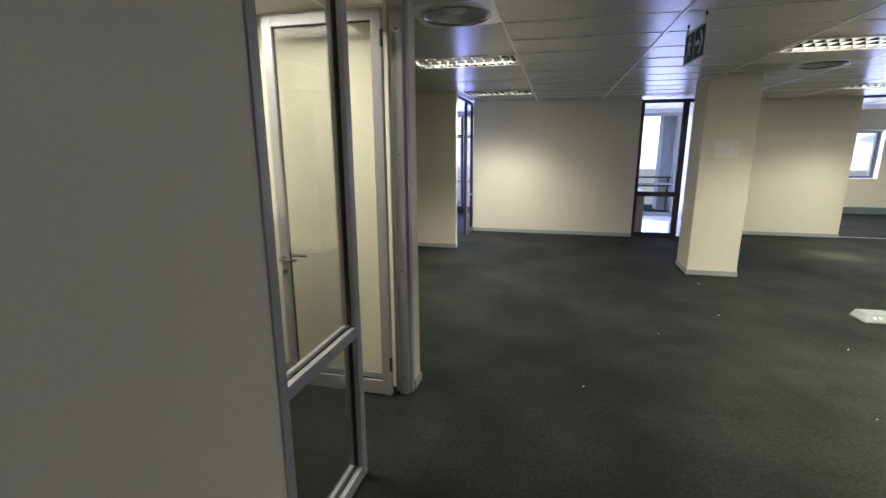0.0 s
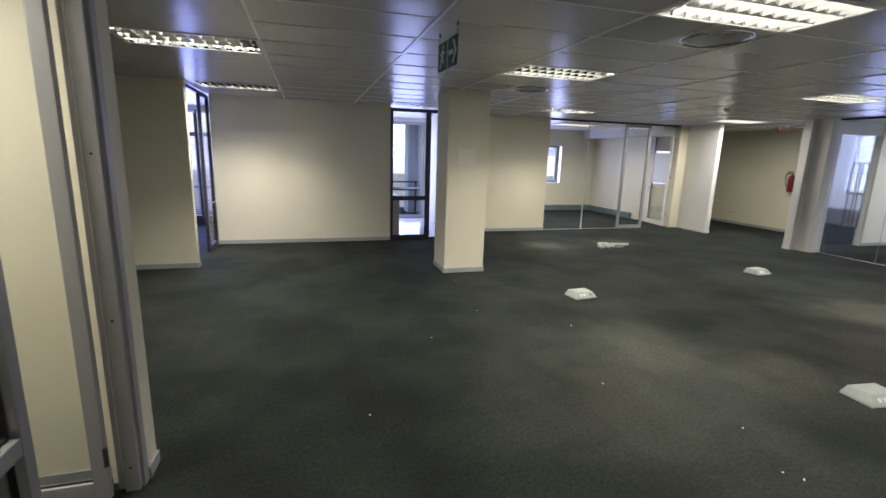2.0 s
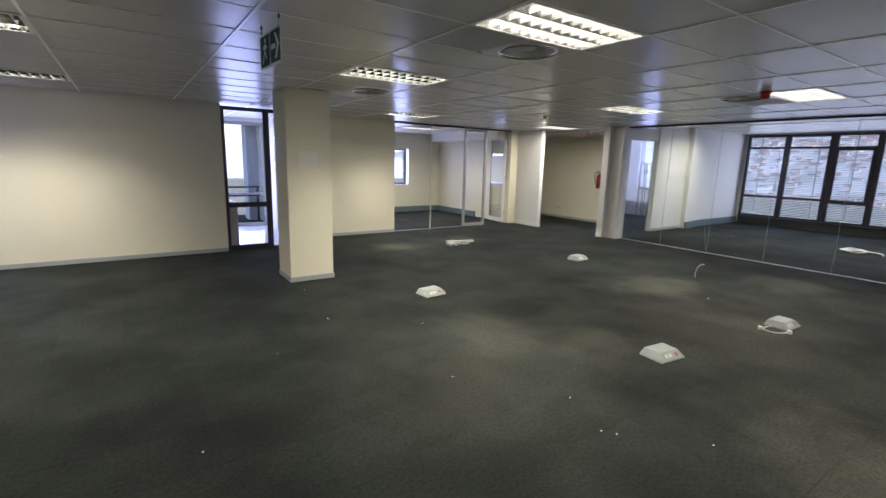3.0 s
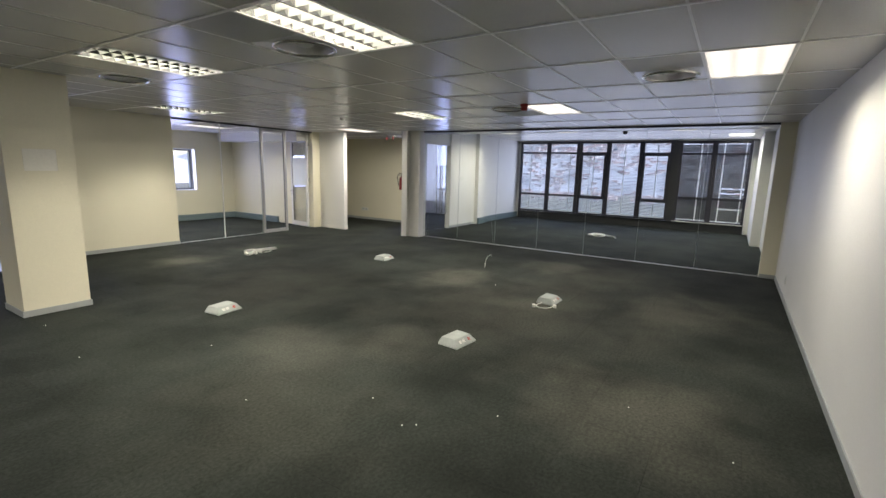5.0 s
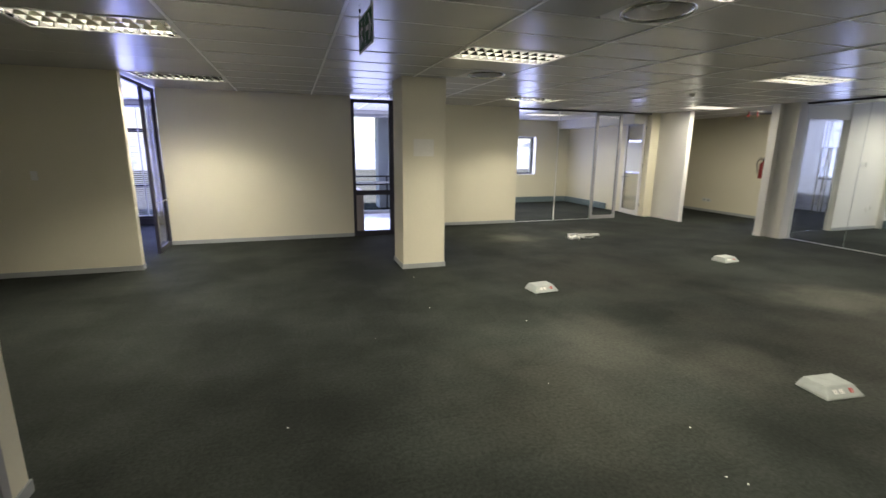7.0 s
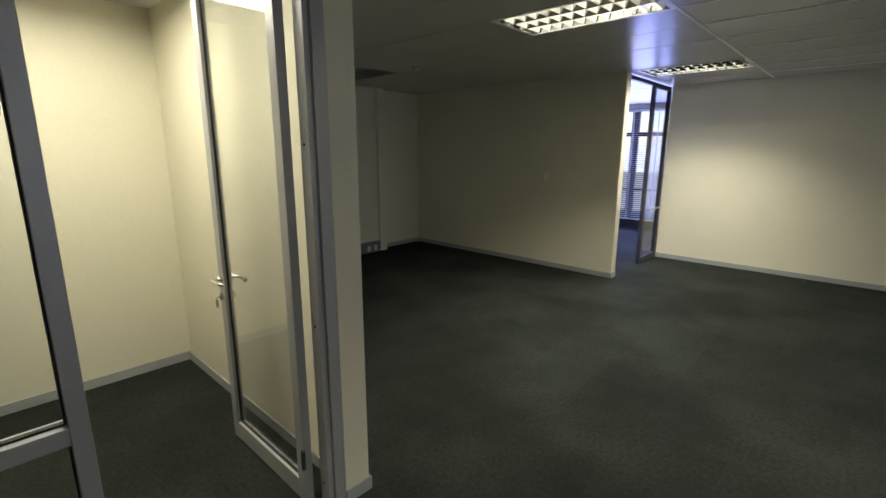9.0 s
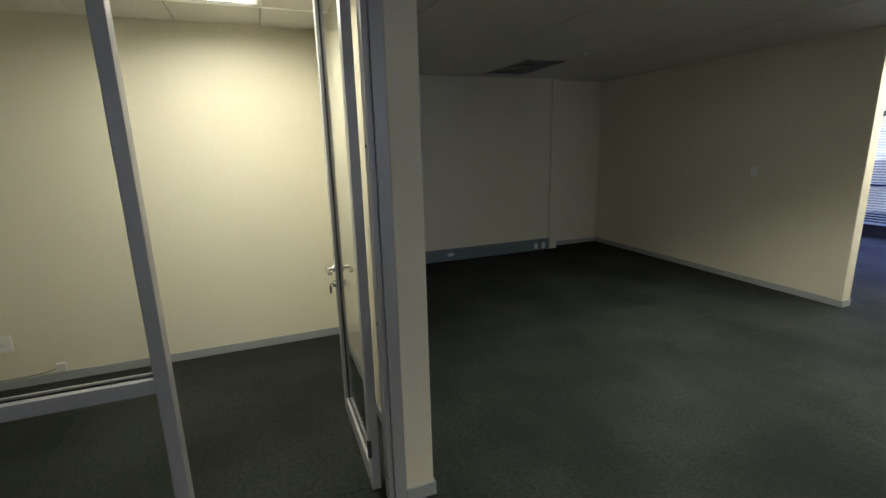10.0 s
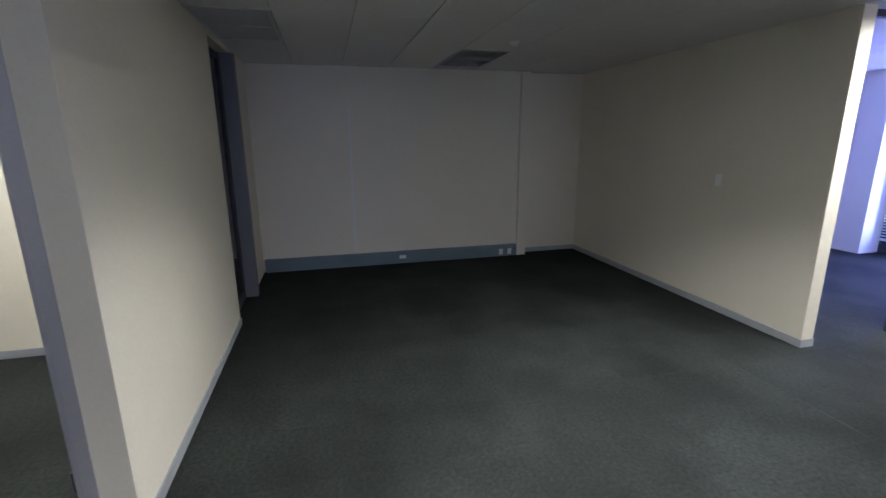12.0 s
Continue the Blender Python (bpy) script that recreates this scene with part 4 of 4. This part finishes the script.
# ---- floor things ----
def floor_box():
    ob = thing("floor_box", "pale grey plastic floor socket box on the carpet", "floor box", "floor socket boxes")
    bm = bmesh.new()
    b = [(-0.168, -0.125), (0.168, -0.125), (0.168, 0.125), (-0.168, 0.125)]
    t = [(-0.122, -0.06), (0.128, -0.06), (0.136, 0.104), (-0.132, 0.104)]
    lo = [bm.verts.new((*p, 0)) for p in b]
    md = [bm.verts.new((*p, 0.014)) for p in b]
    hi = [bm.verts.new((*p, 0.078)) for p in t]
    for a, c in ((lo, md), (md, hi)):
        for k in range(4):
            bm.faces.new((a[k], a[(k + 1) % 4], c[(k + 1) % 4], c[k]))
    bm.faces.new(hi), bm.faces.new(lo[::-1])
    bmesh.ops.bevel(bm, geom=list(bm.edges), offset=0.004, segments=2, affect="EDGES")
    part("cover", bm, BOXGREY, ob)
    tilt = math.atan2(0.064, 0.065)
    for x, w, mat, lab in ((-0.07, 0.036, PLASTIC, "white socket"), (-0.015, 0.036, PLASTIC, "white socket"), (0.075, 0.034, RED, "red socket")):
        bm = bmesh.new()
        box(bm, -w / 2, -0.017, 0.0, w / 2, 0.017, 0.003, bevel=0.0015)
        bmesh.ops.rotate(bm, verts=bm.verts, cent=(0, 0, 0), matrix=Matrix.Rotation(tilt, 3, "X"))
        bmesh.ops.translate(bm, verts=bm.verts, vec=(x, -0.0925, 0.0465))
        plate_ = part("socket", bm, mat, ob, lab)
        for u, v in ((-0.008, -0.006), (0.008, -0.006), (0.0, 0.008)):
            bm = bmesh.new()
            cyl(bm, (u, v, 0.0025), (u, v, 0.0036), 0.0028, seg=8)
            bmesh.ops.rotate(bm, verts=bm.verts, cent=(0, 0, 0), matrix=Matrix.Rotation(tilt, 3, "X"))
            bmesh.ops.translate(bm, verts=bm.verts, vec=(x, -0.0925, 0.0465))
            part("pin_hole", bm, DARKGREY if mat is PLASTIC else PLASTIC, plate_)
    return ob


fb = floor_box()
fb.matrix_basis = pose(4.28, 2.62, 0.0, 0, 0, -6)
for x, y, a in ((3.48, 5.47, 5), (6.34, 2.35, -2), (7.20, 6.02, 5)):
    copy_thing(fb, pose(x, y, 0.0, 0, 0, a))


def cable(name, label, pts, r, mat):
    cu = bpy.data.curves.new(name, "CURVE")
    cu.dimensions, cu.bevel_depth, cu.bevel_resolution = "3D", r, 2
    sp = cu.splines.new("BEZIER")
    sp.bezier_points.add(len(pts) - 1)
    for bp, p in zip(sp.bezier_points, pts):
        bp.co, bp.handle_left_type, bp.handle_right_type = p, "AUTO", "AUTO"
    cu.materials.append(mat)
    return tagged(new(name, cu), label, "cable")


def plug(x, y, a):
    ob = thing("plug", "white electrical plug lying on the carpet", "plug", "loose plugs", (x, y, 0), a)
    box_part("body", (-0.028, -0.022, 0, 0.028, 0.022, 0.038), PLASTIC, ob, "", 0.008)
    for s in (-0.01, 0.01):
        bm = bmesh.new()
        cyl(bm, (0.028, s, 0.018), (0.05, s, 0.018), 0.003, seg=8)
        part("pin", bm, CHROME, ob)


for x, y, a in ((6.11, 2.20, 30), (5.98, 2.44, 200), (5.80, 8.40, 140), (5.88, 8.52, 20), (5.95, 8.28, 100), (6.02, 8.62, 250), (6.1, 8.35, 310), (6.0, 8.45, 70)):
    plug(x, y, a)
cable("loose_cable", "white loose cable beside a floor box", [(6.10, 2.22, 0.012), (6.03, 2.25, 0.008), (5.96, 2.33, 0.012), (6.02, 2.42, 0.01), (6.17, 2.40, 0.02)], 0.006, PLASTIC)
cable("loose_cable", "white tangled cable on the carpet", [(5.9, 8.5, 0.01), (6.05, 8.38, 0.03), (6.2, 8.5, 0.012), (6.35, 8.36, 0.02), (6.2, 8.3, 0.012), (6.05, 8.5, 0.02)], 0.008, PLASTIC)
def socket_strip(x, y, a, outlets):
    ob = thing("socket_strip", "white multi-socket strip lying on the carpet", "socket strip", "tangled socket strips", (x, y, 0), a)
    w = 0.085 * outlets / 2 + 0.03
    box_part("body", (-w, -0.034, 0, w, 0.034, 0.048), PLASTIC, ob, "", 0.008)
    for k in range(outlets):
        bm = bmesh.new()
        cyl(bm, (-w + 0.0725 + 0.085 * k, 0, 0.0483), (-w + 0.0725 + 0.085 * k, 0, 0.0495), 0.024, seg=12)
        part("outlet", bm, BOXGREY, ob)


socket_strip(6.33, 8.52, -10, 5)
socket_strip(6.03, 8.62, 12, 2)
socket_strip(5.86, 8.34, 30, 2)
cable("loose_cable", "pale coil of cable on the meeting room carpet", [(13.6 + (0.30 - 0.012 * k) * math.cos(0.9 * k), 3.5 + (0.24 - 0.006 * k) * math.sin(0.9 * k), 0.02 + 0.007 * (k % 4) + 0.002 * k) for k in range(18)] + [(13.75, 3.12, 0.02), (13.5, 2.98, 0.018)], 0.017, PLASTIC)
WIRE = [(10.2, 5.16, 2.71), (10.21, 5.12, 2.2), (10.2, 5.2, 1.7), (10.21, 5.14, 1.2), (10.2, 5.19, 0.7), (10.2, 5.15, 0.3), (10.17, 5.1, 0.01)]
cable("hanging_wire", "thin wire hanging from the ceiling to the floor", WIRE, 0.0014, BOXGREY)
cable("loose_wire", "short curl of white wire on the carpet", [(7.80, 4.10, 0.004), (7.82, 4.11, 0.10), (7.83, 4.08, 0.19), (7.86, 4.04, 0.23), (7.88, 4.01, 0.225)], 0.003, PLASTIC)
for k, (x, y) in enumerate(((2.06, 6.48), (6.70, 3.35), (6.73, 3.37), (2.31, 3.33), (2.89, 2.56), (2.77, 2.06), (2.71, 2.14), (2.77, 4.55), (3.91, 0.86), (3.21, 1.64), (3.56, 0.17), (1.92, 5.22), (0.42, 3.32), (1.19, 4.55), (0.4, 9.6), (1.3, 9.62))):
    r = random.Random(k)
    bm = bmesh.new()
    vs = [bm.verts.new((r.uniform(0.003, 0.009) * math.cos(q * 1.257), r.uniform(0.003, 0.008) * math.sin(q * 1.257), r.uniform(0.001, 0.007))) for q in range(5)]
    lo = [bm.verts.new((v.co.x * 0.8, v.co.y * 0.8, 0.0)) for v in vs]
    bm.faces.new(vs)
    for q in range(5):
        bm.faces.new((lo[q], lo[(q + 1) % 5], vs[(q + 1) % 5], vs[q]))
    sc = part("paper_scrap", bm, PLASTIC)
    sc.location = (x, y, 0.0)
    tagged(sc, "tiny white paper scrap on the carpet", "litter", "floor litter")


# ---- wall things ----
def plate(name, label, category, at, turn, w, h, mat, inner=None, depth=0.012):
    """A wall plate; its face looks along its own -y."""
    ob = thing(name, label, category, at=at, turn=turn)
    box_part("plate", (-w / 2, -depth, -h / 2, w / 2, 0, h / 2), mat, ob, "", 0.003)
    for x, z, a, b, mt in inner or ():
        box_part("insert", (x - a / 2, -depth - 0.004, z - b / 2, x + a / 2, -depth - 0.0005, z + b / 2), mt, ob, "", 0.001)
    return ob


plate("light_switch", "white light switch plate on the cream wall", "switch", (-2.665, 7.92, 1.35), 0, 0.075, 0.12, BRIGHT, ((0, 0, 0.03, 0.05, BRIGHT),))
plate("red_socket", "red dedicated power socket on the office wall", "socket", (-3.13, 0.265, 0.36), 90, 0.125, 0.125, RED, ((0, 0.045, 0.08, 0.015, SIGNWHITE), (0, -0.01, 0.1, 0.07, RED)))
plate("wall_socket", "white power socket on the office wall", "socket", (-3.13, 0.52, 0.365), 90, 0.125, 0.125, BRIGHT, ((0, 0.0, 0.09, 0.07, BRIGHT), (-0.012, 0.012, 0.008, 0.01, DARKGREY), (0, -0.006, 0.05, 0.006, DARKGREY)))
plate("cable_outlet", "small white cable outlet above the skirting", "socket", (-3.13, 0.85, 0.115), 90, 0.06, 0.07, PLASTIC, (), 0.03)
cable("office_wire", "thin dark wire along the skirting", [(-3.116, 0.82, 0.11), (-3.117, 0.7, 0.085), (-3.116, 0.55, 0.08), (-3.115, 0.45, 0.078)], 0.003, DARKGREY)
plate("double_socket", "white double socket on the corridor wall", "socket", (12.3, 11.1, 0.34), -90, 0.3, 0.1, PLASTIC, ((-0.07, 0, 0.05, 0.04, BOXGREY), (0.07, 0, 0.05, 0.04, BOXGREY)))
plate("wall_socket", "white power socket on the long white wall", "socket", (8.6, -0.43, 0.30), 180, 0.15, 0.12, PLASTIC, ((0, 0, 0.1, 0.06, PLASTIC),))
plate("tape_mark", "faded patch of clear tape on the column", "tape", (2.335, 6.959, 1.76), 0, 0.3, 0.24, PAPER, (), 0.001)
for y in (6.58, 6.72):
    plate("trunking_socket", "white socket on the grey trunking", "socket", (-5.234, y, 0.075), 90, 0.06, 0.09, PLASTIC)
plate("trunking_socket", "loose socket plate on the grey trunking", "socket", (-5.234, 5.05, 0.10), 90, 0.1, 0.05, PLASTIC)
for x, z in ((12.85, 1.5), (12.98, 1.5), (13.3, 0.45), (13.45, 0.5)):
    plate("meeting_socket", "white plate on the meeting room wall", "socket", (x, 7.6, z), 0, 0.08, 0.12, PLASTIC)

# ---- outside ----
structure("ground", boxes((-900, -900, -14.5, 900, 1500, -14)), material("dry_grass", (0.10, 0.10, 0.085), 0.9, grain=0.3, scale=0.4, stain=0.3, stain_scale=0.03), "dry ground far below the windows", "ground")


HILLS = {"hill_east": (1500, 40, 1150, 1500, 180), "hill_north": (-100, 1500, 1600, 1150, 42)}


def rise(name, x, y):
    cx, cy, rx, ry, h = HILLS[name]
    u, v = (x - cx) / rx, (y - cy) / ry
    e = max(0.0, 1 - u * u) * max(0.0, 1 - v * v)
    return -14.3 + h * e * (0.8 + 0.5 * noise.noise((x * 0.008, y * 0.008, 0)))


def hill(name, colour):
    bm = bmesh.new()
    cx, cy, rx, ry, h = HILLS[name]
    n, m = 60, 40
    grid = [[(cx + (i / (n - 1) * 2 - 1) * rx, cy + (j / (m - 1) * 2 - 1) * ry) for j in range(m)] for i in range(n)]
    grid = [[bm.verts.new((x, y, rise(name, x, y))) for x, y in row] for row in grid]
    for i in range(n - 1):
        for j in range(m - 1):
            bm.faces.new((grid[i][j], grid[i + 1][j], grid[i + 1][j + 1], grid[i][j + 1])).smooth = True
    return structure(name, bm, material("hillside_painted_haze", colour, 0.95, grain=0.5, scale=0.15, stain=0.4, stain_scale=0.02), "wooded hillside beyond the town, haze painted into its colour", "hill")


# distance haze is painted into both hill colours, paler to the north
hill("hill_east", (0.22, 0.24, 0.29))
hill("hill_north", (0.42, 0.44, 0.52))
rh = random.Random(8)
walls_, roofs_ = [], []
for k in range(3400):
    x = 1150 * rh.uniform(0.05, 1.0) ** 0.5
    y = x * rh.uniform(-0.15, 0.5)
    z = max(-14, rise("hill_east", x, y))
    g = x / 620
    w, l, h = g * rh.uniform(1.6, 3.4), g * rh.uniform(1.6, 4.2), g * rh.uniform(1.0, 2.4)
    walls_.append((x - w, y - l, z - 6, x + w, y + l, z + h))
    roofs_.append((x - w - 0.3, y - l - 0.3, z + h, x + w + 0.3, y + l + 0.3, z + h + g * rh.uniform(0.5, 1.3)))
# wall and roof colours are dulled and blued to paint in haze
tagged(joined("town_houses", walls_, material("haze_tinted_plaster", (0.46, 0.44, 0.48), 0.8, grain=0.2, scale=0.3, stain=0.3, stain_scale=0.05)), "pale plastered houses of a distant town, tinted for haze", "houses", kind="stuff")
tagged(joined("town_roofs", roofs_, material("haze_tinted_roof_tile", (0.35, 0.27, 0.28), 0.8, grain=0.3, scale=0.3, stain=0.4, stain_scale=0.05)), "red and brown roofs of a distant town, tinted for haze", "roofs", kind="stuff")

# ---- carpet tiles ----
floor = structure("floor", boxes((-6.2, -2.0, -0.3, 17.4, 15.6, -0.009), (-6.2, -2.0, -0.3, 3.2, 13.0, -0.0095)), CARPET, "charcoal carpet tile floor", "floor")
S = 0.5
verts, faces = [], []
add_box(verts, faces, 0.0002, 0.0002, -0.008, S - 0.0002, S - 0.0002, -0.0008)
n0 = len(verts)
verts += [(0.002, 0.002, 0), (S - 0.002, 0.002, 0), (0.002, S - 0.002, 0), (S - 0.002, S - 0.002, 0)]
faces = [f for f in faces if f != (4, 5, 7, 6)] + [(n0, n0 + 1, n0 + 3, n0 + 2), (4, 5, n0 + 1, n0), (5, 7, n0 + 3, n0 + 1), (7, 6, n0 + 2, n0 + 3), (6, 4, n0, n0 + 2)]
me = bpy.data.meshes.new("carpet_tile")
me.from_pydata(verts, [], faces)
me.materials.append(CARPET)
rest = []
ft = random.Random(2)
for i in range(-13, 35):
    for j in range(-4, 31):
        x, y = i * S, j * S + 0.126
        if y > 12.4 and x < 3.2:
            continue
        if (-5.5 <= x < 2.5 and 3.0 <= y < 8.0 and not (x < -3.5 and y < 3.0)) or (-0.9 <= x < 4.5 and 1.5 <= y < 5.6 and y < 3.0) or (2.5 <= x < 6.0 and 3.0 <= y < 7.0):
            ob = new("carpet_tile", me)
            ob.parent = floor
            ob.location = (x, y, 0)
        else:
            rest.append((x + 0.0008, y + 0.0008, -0.008, x + S - 0.0008, y + S - 0.0008, 0.0))
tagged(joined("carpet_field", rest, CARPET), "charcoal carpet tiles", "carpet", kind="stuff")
